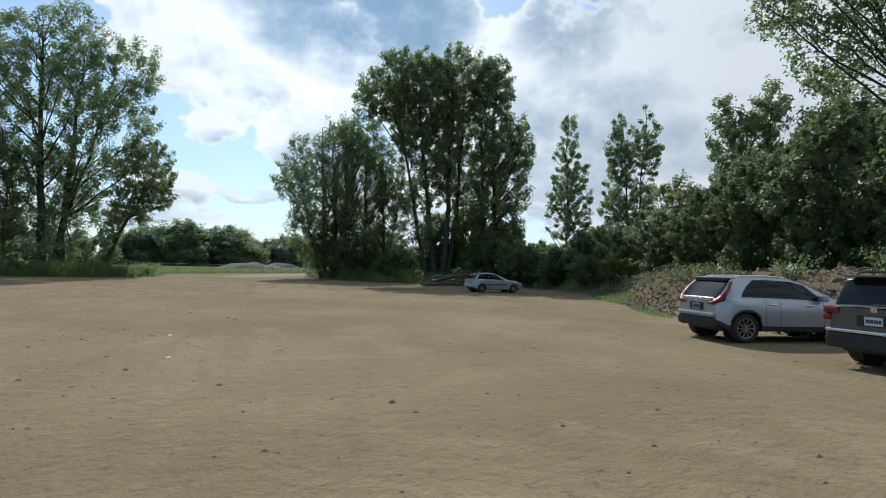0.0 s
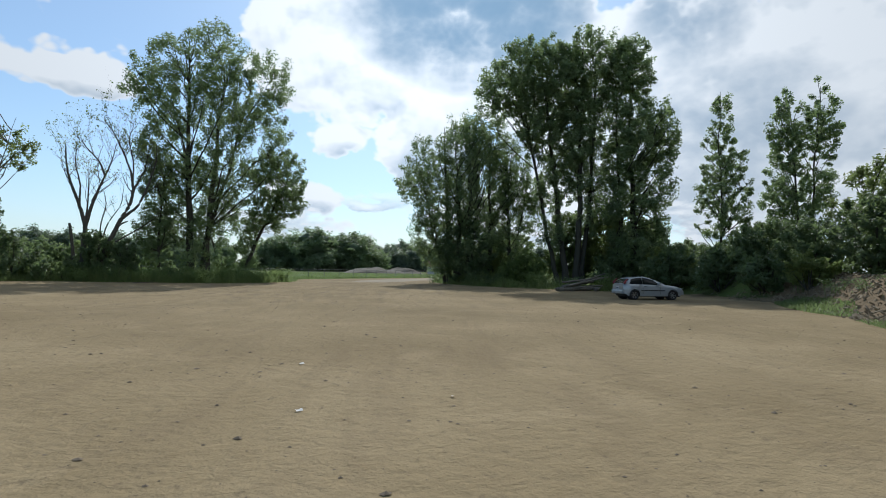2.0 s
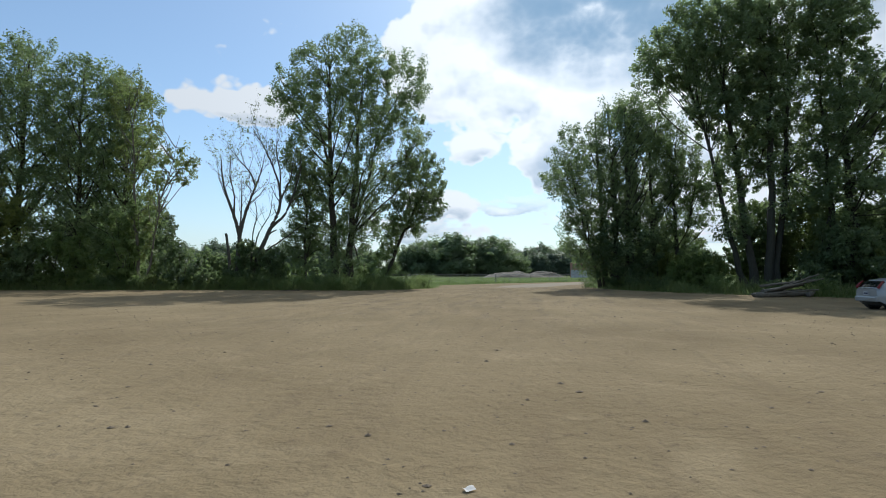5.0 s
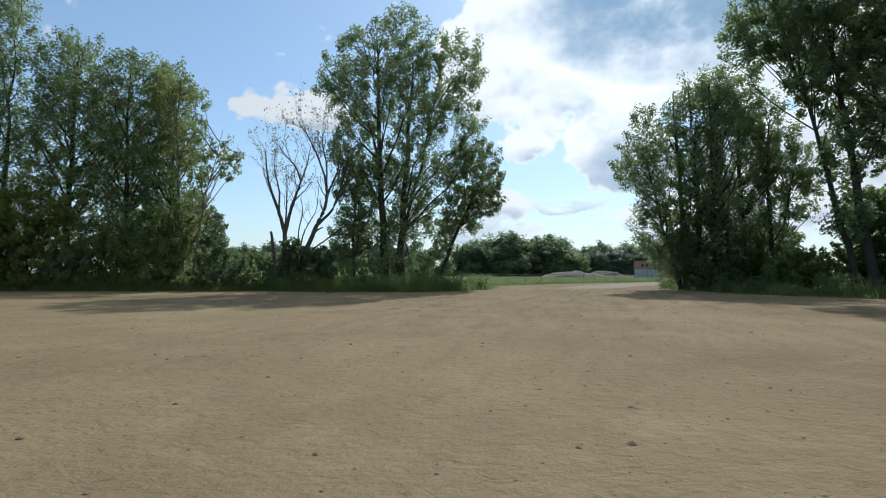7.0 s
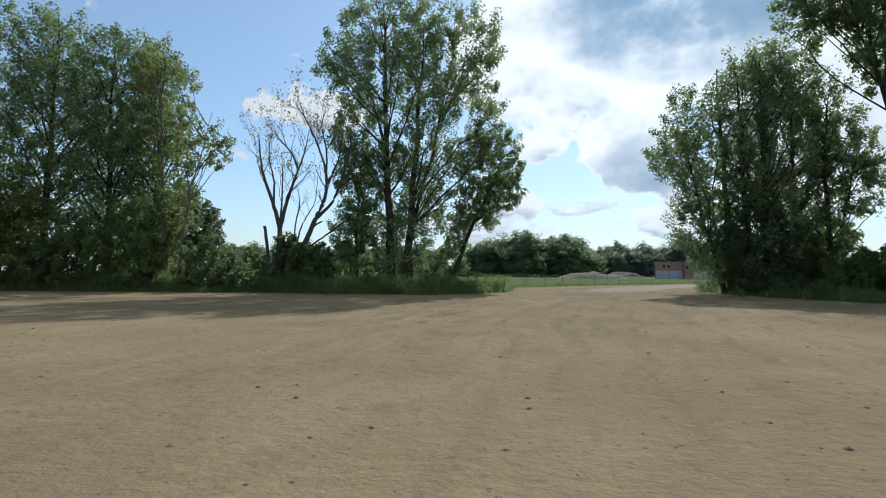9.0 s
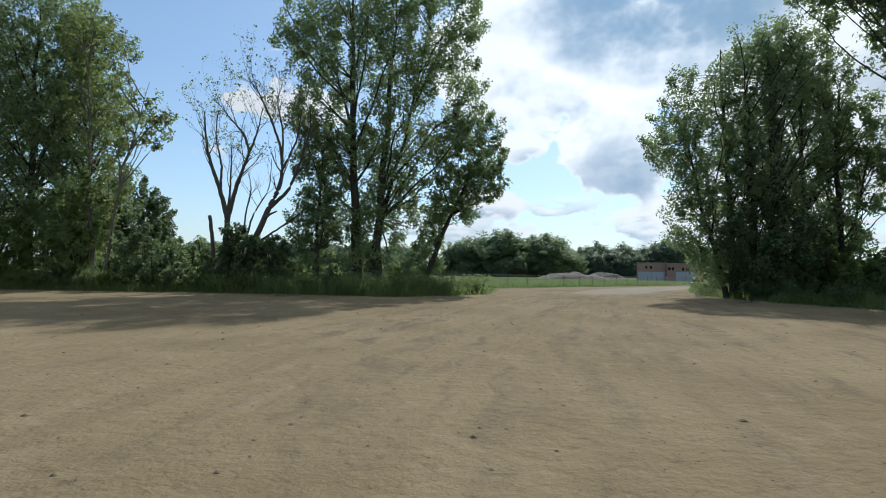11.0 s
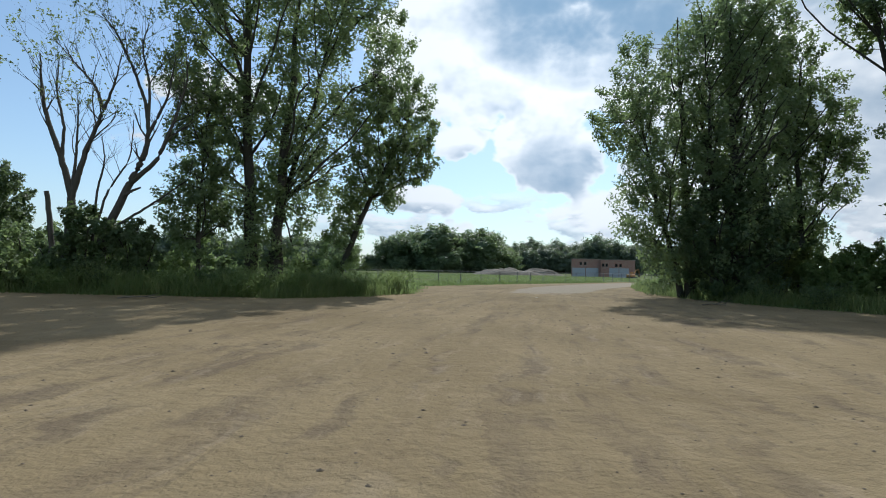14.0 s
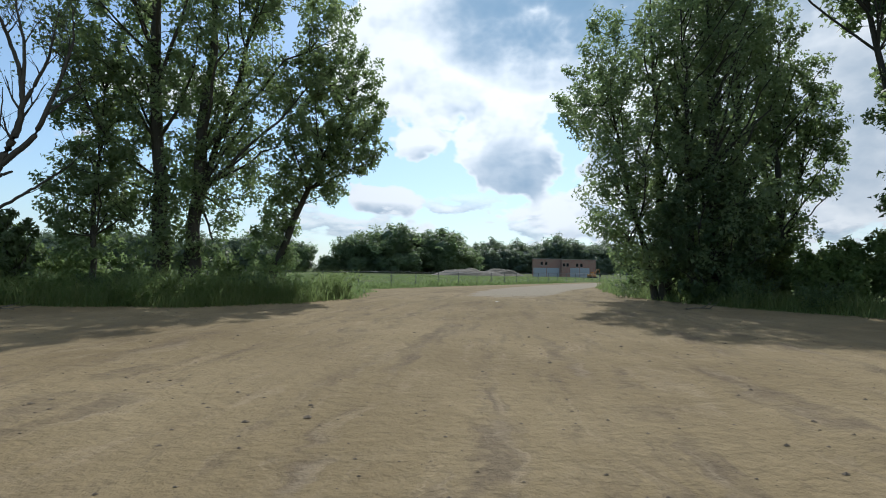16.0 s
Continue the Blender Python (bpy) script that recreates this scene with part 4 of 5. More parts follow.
    stem(0.08, 0.03, 2, (1.6, 3.4), (3.4, 4.6), (4.6, 5.5), (5.2, 6.0))
    child("trunk", tubes.mesh("trunk", SNAG), ob)
    tips = np.array(tips)
    tips = tips[tips[:, 2] > 9.5]
    cc = np.repeat(tips, rng.poisson(2, len(tips)), axis=0)
    child("crown", leaves("crown", rng, cc + rng.normal(size=cc.shape) * 0.09, 0.14, LEAF_WARM), ob, "few withered leaves at the twig tips")


dead_tree()

# ---------------------------------------------------------------- field fence, spoil heap, building
GALV = simple("galvanised_steel", (0.20, 0.21, 0.21), 0.6, 0.5, 0.2, 20)


def box(bm, x0, x1, y0, y1, z0, z1, bevel=0.0):
    m = Matrix.Translation(((x0 + x1) / 2, (y0 + y1) / 2, (z0 + z1) / 2)) @ Matrix.Diagonal((x1 - x0, y1 - y0, z1 - z0, 1))
    made = bmesh.ops.create_cube(bm, size=1.0, matrix=m)
    if bevel:
        edges = list({e for v in made["verts"] for e in v.link_edges})
        bmesh.ops.bevel(bm, geom=edges, offset=bevel, segments=2, affect="EDGES", profile=0.6)
    return bm


def boxes(*them, bevel=0.0):
    bm = bmesh.new()
    for b in them:
        box(bm, *b, bevel=bevel)
    return bm


def rod(a, b, r, sides=8):
    t = Tubes()
    t.add([a, b], [r, r], sides)
    return t


def fence():
    line = np.array([(-70.0, 66.5), (-30.0, 66.0), (2.0, 65.8), (8.0, 70.0), (18.3, 78.3), (36.0, 94.2), (62.0, 116.0)])
    ob = hold("chain_link_fence", label="low grey chain-link fence with steel posts along the field", category="fence")
    post = rod((0, 0, -0.1), (0, 0, 1.32), 0.042).mesh("post", GALV)
    m, g = material("wire_mesh")
    p = place(g)
    lines = [g.math("ABSOLUTE", g.math("SINE", g.math("MULTIPLY", g.vec("DOT_PRODUCT", p, (a, a, b)), 45.0))) for a, b in ((0.7, 1.0), (0.7, -1.0))]
    wire = g.math("LESS_THAN", g.math("MINIMUM", *lines), 0.06)
    steel = g.add("ShaderNodeBsdfPrincipled", n_Base_Color=(0.30, 0.31, 0.31, 1), n_Roughness=0.5, n_Metallic=0.6)
    WIRE = finish(m, g, g.add("ShaderNodeMixShader", i_0=wire, i_1=g.add("ShaderNodeBsdfTransparent"), i_2=steel))
    for a, b in zip(line[:-1], line[1:]):
        n = max(1, int(round(np.hypot(*(b - a)) / 3.0)))
        for i in range(n):
            p = a + (b - a) * i / n
            child("post", post, ob).matrix_basis = pose(p[0], p[1], z_at(*p))
        za, zb = z_at(*a), z_at(*b)
        rail = rod((*a, za + 1.28), (*b, zb + 1.28), 0.022, 6)
        child("rail", rail.mesh("rail", GALV), ob)
        child("mesh_panel", fast_mesh("mesh_panel", [(*a, za + 0.05), (*b, zb + 0.05), (*b, zb + 1.27), (*a, za + 1.27)], [(0, 1, 2, 3)], WIRE), ob, "woven wire mesh")


fence()


def heap(name, label, x, y, rx, ry, h, mat, seed, n=60, kind="structure"):
    u = np.linspace(-1, 1, n)
    X, Y = np.meshgrid(u, u)
    r = np.hypot(X, Y)
    lump = 0.75 + 0.35 * ripple(X * 6, Y * 6, seed, 1.0) + 0.12 * ripple(X * 20, Y * 20, seed + 1, 1.0)
    Z = np.clip(1 - r ** 1.6, 0, 1) ** 0.8 * h * lump - 0.05
    i, j = np.meshgrid(np.arange(n - 1), np.arange(n - 1), indexing="ij")
    F = np.stack([i * n + j, i * n + j + 1, (i + 1) * n + j + 1, (i + 1) * n + j], -1).reshape(-1, 4)
    ob = new(name, fast_mesh(name, np.stack([X * rx, Y * ry, Z], -1).reshape(-1, 3), F, mat, True))
    ob.matrix_basis = pose(x, y, 0)
    return tagged(ob, label, "heap", kind=kind)


SPOIL = simple("spoil_earth", (0.170, 0.150, 0.115), 0.95, 0, 0.35, 1.5, bumpy=0.1)
heap("earth_mound", "long low heap of grey-brown dug earth in the field", 42.0, 176.0, 11.5, 5.0, 2.6, SPOIL, 211, kind="")
heap("earth_mound", "low heap of grey-brown dug earth in the field", 53.0, 180.0, 8.0, 4.0, 2.6, SPOIL, 214, kind="")


def brick_material():
    m, g = material("red_brick")
    p = place(g)
    flat = g.xyz(g.vec("DOT_PRODUCT", p, (1, 1, 0)), g.vec("DOT_PRODUCT", p, (0, 0, 1)))
    b = g.add("ShaderNodeTexBrick", n_Vector=flat, n_Scale=1.0, n_Color1=(0.33, 0.150, 0.115, 1), n_Color2=(0.26, 0.115, 0.092, 1), n_Mortar=(0.33, 0.29, 0.25, 1), n_Mortar_Size=0.012, n_Brick_Width=0.22, n_Row_Height=0.075)
    c = g.mix(g.math("MULTIPLY", g.noise(p, 0.6, 5.0), 0.45), b, (0.34, 0.22, 0.16))
    return finish(m, g, g.add("ShaderNodeBsdfPrincipled", n_Base_Color=c, n_Roughness=0.9))


BRICK = brick_material()
DOORGREY = simple("grey_door_paint", (0.40, 0.44, 0.48), 0.5, 0, 0.15, 1.2)
DARKHOLE = simple("dark_pane", (0.02, 0.022, 0.025), 0.12, 0, 0.1)
COPING = simple("stone_coping", (0.42, 0.38, 0.33), 0.85, 0, 0.2, 3)


def building():
    ob = hold("brick_building", 55.9, 160.0, 0.0, turn=-21, label="two-storey red brick building with grey roller doors, far off", category="building")
    part("wall", boxes((0, 7.8, 0, 9, -0.2, 4.95)), BRICK, ob)
    part("wall", boxes((7.8, 16.6, -1.4, 9, -0.2, 4.78)), BRICK, ob)
    part("roof", boxes((-0.12, 7.8, -0.12, 9.1, 4.95, 5.07), (7.7, 16.72, -1.52, 9.1, 4.78, 4.90)), COPING, ob)
    for x0, x1, y, top in ((0.25, 3.7, 0, 2.55), (3.85, 7.2, 0, 2.55), (10.0, 12.4, -1.4, 2.6), (12.55, 15.0, -1.4, 2.6)):
        door = part("roller_door", boxes((x0, x1, y - 0.06, y + 0.1, -0.1, top), bevel=0.02), DOORGREY, ob, "grey roller door")
        part("slat", boxes(*[(x0 + 0.03, x1 - 0.03, y - 0.085, y - 0.058, z, z + 0.24) for z in np.arange(0.05, top - 0.2, 0.28)]), DOORGREY, door)
    for x, y, z in ((2.5, 0, 3.75), (3.7, 0, 3.75), (8.4, -1.4, 3.4), (9.3, -1.4, 3.4), (11.8, -1.4, 3.35), (12.9, -1.4, 3.35)):
        w = part("window", boxes((x - 0.30, x + 0.30, y - 0.03, y + 0.05, z - 0.42, z + 0.42)), DARKHOLE, ob, "dark empty window")
        part("sill", boxes((x - 0.45, x + 0.45, y - 0.10, y + 0.02, z - 0.55, z - 0.46)), COPING, w)


building()
ORANGE = simple("orange_machine_paint", (0.42, 0.20, 0.05), 0.45, 0, 0.2, 3)
RUBBER = simple("black_rubber", (0.022, 0.022, 0.023), 0.75, 0, 0.25, 30)


def excavator():
    ob = hold("excavator", 67.5, 148.0, 0.0, turn=25, label="orange tracked digger parked beside the brick building", category="digger")
    ob.scale = (0.6, 0.6, 0.6)
    for y in (-1.3, 0.8):
        part("track", boxes((-1.9, 1.9, y, y + 0.5, -0.02, 0.75), bevel=0.2), RUBBER, ob, "dark crawler track")
    part("body", boxes((-1.9, 1.2, -1.2, 1.2, 0.8, 1.75), bevel=0.12), ORANGE, ob)
    cab = part("cab", boxes((0.2, 1.5, 0.2, 1.2, 1.7, 2.75), bevel=0.1), ORANGE, ob)
    part("pane", boxes((0.3, 1.52, 0.3, 1.22, 1.95, 2.6), bevel=0.03), DARKHOLE, cab, "dark cab glass")
    t = Tubes()
    t.add([(1.2, -0.3, 1.5), (2.6, -0.3, 3.6), (4.2, -0.3, 3.9)], [0.26, 0.26, 0.2], 4)
    child("boom", t.mesh("boom", ORANGE), ob)
    t = Tubes()
    t.add([(4.2, -0.3, 4.0), (4.9, -0.3, 1.6)], [0.18, 0.14], 4)
    child("stick", t.mesh("stick", ORANGE), ob)
    part("bucket", boxes((4.5, 5.2, -0.7, 0.1, 0.6, 1.5), bevel=0.2), SPOIL, ob, "earth-stained bucket")


excavator()

# ---------------------------------------------------------------- logs
def logs():
    rng = np.random.default_rng(221)
    for x, y, z, turn, tilt, length, r in ((27.2, 30.2, 0.20, 8, 1, 4.6, 0.20), (27.6, 31.0, 0.24, 14, 3, 5.2, 0.24), (27.4, 30.6, 0.62, 18, 7, 4.4, 0.17), (28.6, 31.6, 0.22, -6, 0, 3.6, 0.22), (28.0, 31.1, 0.70, 24, 10, 4.0, 0.13), (29.6, 30.6, 0.18, 40, 2, 3.0, 0.18), (28.2, 30.4, 0.85, 12, 9, 5.4, 0.08), (28.8, 30.9, 1.05, 20, 12, 5.0, 0.07), (27.0, 29.9, 0.35, -4, 4, 4.8, 0.07), (28.4, 31.4, 0.95, 2, 6, 4.4, 0.10)):
        n = 9
        t = np.linspace(-0.5, 0.5, n)
        pts = np.stack([t * length, 0.05 * np.sin(t * 5) + rng.normal(size=n) * 0.015, rng.normal(size=n) * 0.012], 1)
        rr = r * (1 - 0.25 * (t + 0.5)) * rng.uniform(0.94, 1.06, n)
        tb = Tubes()
        tb.add(np.concatenate([pts[:1], pts, pts[-1:]]) + 0, np.concatenate([[0.001], rr, [0.001]]), 10)
        ob = new("log", tb.mesh("log", DEADWOOD))
        ob.matrix_basis = pose(x, y, z + z_at(x, y), 0, -tilt, turn)
        tagged(ob, "bleached fallen log in a heap beside the trees", "log", "heap of logs")


logs()

# ---------------------------------------------------------------- rubble on the bank
CONCRETE = [simple("broken_slab_%s" % n, c, 0.95, 0, 0.35, 5, bumpy=0.02) for n, c in (("pale", (0.270, 0.216, 0.138)), ("red", (0.215, 0.168, 0.104)), ("grey", (0.190, 0.160, 0.110)))]


def chunk(seed, mat):
    rng = np.random.default_rng(seed)
    bm = bmesh.new()
    bmesh.ops.create_cube(bm, size=1.0)
    bmesh.ops.subdivide_edges(bm, edges=bm.edges[:], cuts=1, use_grid_fill=True)
    for v in bm.verts:
        v.co = Vector(v.co.normalized() * 0.32 + v.co * 0.45) + Vector(rng.normal(size=3) * 0.06)
    me = bpy.data.meshes.new("rubble")
    bm.to_mesh(me)
    bm.free()
    me.materials.append(mat)
    return me


def rubble():
    rng = np.random.default_rng(231)
    kinds = [chunk(240 + i, CONCRETE[i % 3]) for i in range(9)]
    ob = hold("rubble_bank", label="tumbled bank of broken slabs and clay clods", category="rubble")
    seg = FOOT[1:6]
    cum = np.concatenate([[0], np.cumsum(np.hypot(*np.diff(seg, axis=0).T))])
    made = 0
    while made < 300:
        s = rng.uniform(0.0, cum[-1])
        j = min(np.searchsorted(cum, s) - 1, len(seg) - 2) if s > 0 else 0
        t = (s - cum[j]) / (cum[j + 1] - cum[j])
        p = seg[j] * (1 - t) + seg[j + 1] * t
        d = (seg[j + 1] - seg[j]) / (cum[j + 1] - cum[j])
        off = rng.uniform(0.25, 3.6)
        q = p + np.array([-d[1], d[0]]) * off
        size = rng.uniform(0.07, 0.16) * (1.3 if rng.random() < 0.12 else 0.9)
        o = child("slab", kinds[made % 9], ob)
        o.matrix_basis = pose(q[0], q[1], z_at(*q) + 0.04, rng.uniform(-40, 40), rng.uniform(-45, 15), rng.uniform(-40, 60)) @ Matrix.Diagonal((size * rng.uniform(1.6, 3.6), size, size * rng.uniform(0.16, 0.40), 1))
        made += 1


rubble()


def clods():
    """Small broken lumps between the slabs."""
    rng = np.random.default_rng(235)
    base = np.array([(-1, -1, -1), (1, -1, -1), (1, 1, -1), (-1, 1, -1), (-1, -1, 1), (1, -1, 1), (1, 1, 1), (-1, 1, 1)]) * 0.5
    quad = np.array([(0, 3, 2, 1), (4, 5, 6, 7), (0, 1, 5, 4), (1, 2, 6, 5), (2, 3, 7, 6), (3, 0, 4, 7)])
    x, y = rng.uniform(13, 33, 22000), rng.uniform(-13, 19, 22000)
    d = side(x, y, FOOT)
    keep = (d > -0.3) & (d < 3.6)
    x, y = x[keep], y[keep]
    n = len(x)
    z = height(x, y)
    size = (0.025 + 0.075 * rng.random(n) ** 2.4)[:, None, None]
    shape = base[None] * rng.uniform(0.6, 1.35, (n, 8, 3)) * size * rng.uniform(0.5, 1.6, (n, 1, 3)) * [2.6, 0.8, 0.6]
    q = rng.normal(size=(n, 3, 3))
    u, _, v = np.linalg.svd(q)
    P = np.einsum("nij,nkj->nik", shape, u @ v) + np.stack([x, y, z + 0.02], 1)[:, None]
    F = (np.arange(n)[:, None, None] * 8 + quad[None]).reshape(-1, 4)
    tagged(new("clods", fast_mesh("clods", P.reshape(-1, 3), F, CONCRETE[0])), "small broken clods covering the bank", "rubble", kind="stuff")


clods()


def weeds(name, label, x, y, n, h, seed, leaf, size=0.16):
    """A stand of leafy weeds with arching stalks."""
    rng = np.random.default_rng(seed)
    z = z_at(x, y)
    ob = hold(name, x, y, z, label=label, category="plant")
    tubes, cc = Tubes(), []
    for i in range(n):
        a, r = rng.uniform(0, 6.3), rng.uniform(0, 0.8)
        hh = h * rng.uniform(0.55, 1.1)
        base = np.array([r * math.cos(a), r * math.sin(a), -0.15])
        tip = base + [0.45 * hh * math.cos(a), 0.45 * hh * math.sin(a), hh]
        t = np.linspace(0, 1, 6)[:, None]
        pts = (1 - t) ** 2 * base + 2 * t * (1 - t) * (base + [0, 0, hh * 0.8]) + t ** 2 * tip
        tubes.add(pts, np.linspace(0.018, 0.006, 6), 4)
        u = rng.random(44) ** 0.6
        k = np.clip((u * 5).astype(int), 0, 4)
        q = pts[k] + (pts[k + 1] - pts[k]) * (u * 5 - k)[:, None]
        cc.append(q + rng.normal(size=q.shape) * [0.16, 0.16, 0.05])
    child("stalk", tubes.mesh("stalk", GRASS), ob)
    child("foliage", leaves("foliage", rng, np.concatenate(cc), size * 0.72, leaf, 0.1, 0.26), ob)


for i, (x, y, n, h, leaf, label) in enumerate(((21.6, -0.6, 22, 1.5, LEAF_WARM, "bright green sumac sprouting on rubble"), (22.8, 1.4, 16, 1.2, LEAF, "green weeds sprouting on rubble"), (25.2, 4.4, 12, 1.3, LEAF_SHADED, "dark green weeds on the earth bank"),
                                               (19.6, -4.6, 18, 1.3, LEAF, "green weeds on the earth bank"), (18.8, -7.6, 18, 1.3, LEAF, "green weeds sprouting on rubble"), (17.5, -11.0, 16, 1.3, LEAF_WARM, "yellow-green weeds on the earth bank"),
                                               (28.4, 9.0, 14, 1.2, LEAF_SHADED, "dark weeds in the shade of the bank"), (31.5, 13.0, 14, 1.2, LEAF_SHADED, "dark weeds in the shade of the bank"), (23.6, 3.4, 8, 0.8, LEAF_WARM, "yellow-green weeds on the earth bank"), (26.6, 6.4, 9, 0.9, LEAF, "green weeds sprouting on rubble"))):
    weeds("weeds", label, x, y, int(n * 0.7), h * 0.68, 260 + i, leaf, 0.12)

# ---------------------------------------------------------------- loose stones
def stones():
    rng = np.random.default_rng(271)
    V, F, n = [], [], 0
    ico = np.array([(0, 0, 1), (0.9, 0, 0.1), (0.2, 0.9, -0.1), (-0.8, 0.4, 0.05), (-0.6, -0.7, 0), (0.4, -0.85, 0.1), (0, 0, -0.6)])
    tri = np.array([(0, 1, 2), (0, 2, 3), (0, 3, 4), (0, 4, 5), (0, 5, 1), (6, 2, 1), (6, 3, 2), (6, 4, 3), (6, 5, 4), (6, 1, 5)])
    count = 17000
    x = rng.uniform(-14, 22, count)
    y = -13 + 70 * rng.random(count) ** 0.9
    zz = height(x, y)
    inside = (side(x, y, VERGE) < 0.3) & (side(x, y, ISLAND) < 0.3) & (side(x, y, FOOT) < 0.2)
    for i in np.nonzero(inside)[0]:
        s = 0.006 + 0.016 * rng.random() ** 3 + (0.030 * rng.random() ** 2 if rng.random() < 0.10 else 0.0)
        V.append(ico * rng.uniform(0.7, 1.3, (7, 3)) * s * [1.4, 1.0, 0.55] + [x[i], y[i], zz[i] + s * 0.15])
        F.append(tri + n)
        n += 7
    tagged(new("loose_stones", fast_mesh("loose_stones", np.concatenate(V), np.concatenate(F), simple("dull_stone", (0.190, 0.147, 0.098), 0.95, 0, 0.4, 30))), "scattered pebbles and dirt clods on the sand", "stones", kind="stuff")


stones()

for i in range(20):
    t = (i + 0.5) / 20
    x = -34 + 38 * t
    y = np.interp(x, VERGE[:8, 0], VERGE[:8, 1]) + 1.0 + 2.2 * ((i * 7) % 5) / 5
    weeds("weeds", "tall leafy weeds in the grass verge", x, y, 12 + (i * 5) % 9, 1.2 + 0.15 * ((i * 3) % 5), 400 + i, (LEAF_BUSH, LEAF_BUSH, LEAF_SHADED)[i % 3], 0.18)
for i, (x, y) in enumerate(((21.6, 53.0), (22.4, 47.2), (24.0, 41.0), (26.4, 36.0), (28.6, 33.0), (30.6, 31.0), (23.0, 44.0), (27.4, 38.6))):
    weeds("weeds", "tall leafy weeds under the cottonwoods", x, y, 14 + (i * 5) % 7, 1.2 + 0.12 * (i % 4), 430 + i, (LEAF_SHADED, LEAF_BUSH)[i % 2], 0.18)

# ---------------------------------------------------------------- litter
SCRAP = simple("dirty_white_paper", (0.62, 0.60, 0.55), 0.8, 0, 0.2, 20)
for x, y, w in ((0.63, -0.58, 0.09), (0.32, -3.66, 0.08), (2.28, -3.45, 0.07), (11.4, 48.5, 0.22)):
    n = 5
    u = np.linspace(-0.5, 0.5, n)
    X, Y = np.meshgrid(u * w, u * w * 0.7)
    Z = 0.012 + 0.02 * np.abs(np.sin(X * 31 + x) * np.cos(Y * 37 + y))
    i, j = np.meshgrid(np.arange(n - 1), np.arange(n - 1), indexing="ij")
    ob = new("paper_scrap", fast_mesh("paper_scrap", np.stack([X, Y, Z], -1).reshape(-1, 3), np.stack([i * n + j, i * n + j + 1, (i + 1) * n + j + 1, (i + 1) * n + j], -1).reshape(-1, 4), SCRAP))
    ob.matrix_basis = pose(x, y, z_at(x, y), 0, 0, 40 * x)
    tagged(ob, "crumpled white scrap lying on the sand", "litter", "scraps")


def fallen_branch(x, y, turn, length, seed):
    rng = np.random.default_rng(seed)
    t = np.linspace(0, 1, 10)
    pts = np.stack([t * length, 0.12 * np.sin(t * 4) * length * 0.4, 0.04 + 0.05 * np.sin(t * 3)], 1)
    tubes = Tubes()
    tubes.add(pts, 0.04 * (1 - 0.7 * t), 6)
    for i in (3, 5, 6, 8):
        w = unit(np.array([0.8, rng.normal() * 0.7, abs(rng.normal()) * 0.35]))
        tubes.add([pts[i], pts[i] + w * 0.3 * length, pts[i] + w * 0.45 * length + [0, 0, 0.03]], [0.018, 0.012, 0.005], 4)
    ob = new("fallen_branch", tubes.mesh("fallen_branch", DEADWOOD))
    ob.matrix_basis = pose(x, y, z_at(x, y), 0, 0, turn)
    tagged(ob, "pale dead branch lying at the edge of the sand", "branch")


fallen_branch(-9.6, 42.6, 12, 1.6, 501)
fallen_branch(18.6, 43.0, -8, 1.2, 502)
# ---------------------------------------------------------------- cars
def glass_tint():
    m, g = material("tinted_car_glass")
    grime = g.noise(place(g), 3.0, 5.0)
    return finish(m, g, g.add("ShaderNodeBsdfPrincipled", n_Base_Color=(0.008, 0.010, 0.011, 1), n_Roughness=g.math("MULTIPLY_ADD", grime, 0.08, 0.02), n_Specular_IOR_Level=0.24))


TINT = glass_tint()
PLASTIC = simple("black_plastic_trim", (0.020, 0.021, 0.022), 0.65, 0, 0.2, 12)
CHROME = simple("bright_chrome", (0.75, 0.76, 0.78), 0.16, 1.0, 0.05)
ALLOY = simple("alloy_rim", (0.42, 0.43, 0.45), 0.32, 0.9, 0.2, 10)
REDLAMP = simple("red_lamp_glass", (0.17, 0.003, 0.003), 0.45, 0, 0.08, 6)
PLATEMAT = simple("licence_plate", (0.52, 0.56, 0.62), 0.45, 0, 0.1)
INK = simple("dark_ink", (0.03, 0.04, 0.09), 0.6, 0, 0.1)


def paint(name, c, metal):
    m, g = material(name)
    p = place(g)
    dust = g.math("MULTIPLY", g.noise(p, 2.5, 5.0), 0.22)
    col = g.mix(dust, tuple(c), (0.34, 0.29, 0.22))
    return finish(m, g, g.add("ShaderNodeBsdfPrincipled", n_Base_Color=col, n_Metallic=metal, n_Roughness=g.math("ADD", 0.28, dust), n_Coat_Weight=0.8, n_Coat_Roughness=0.05))


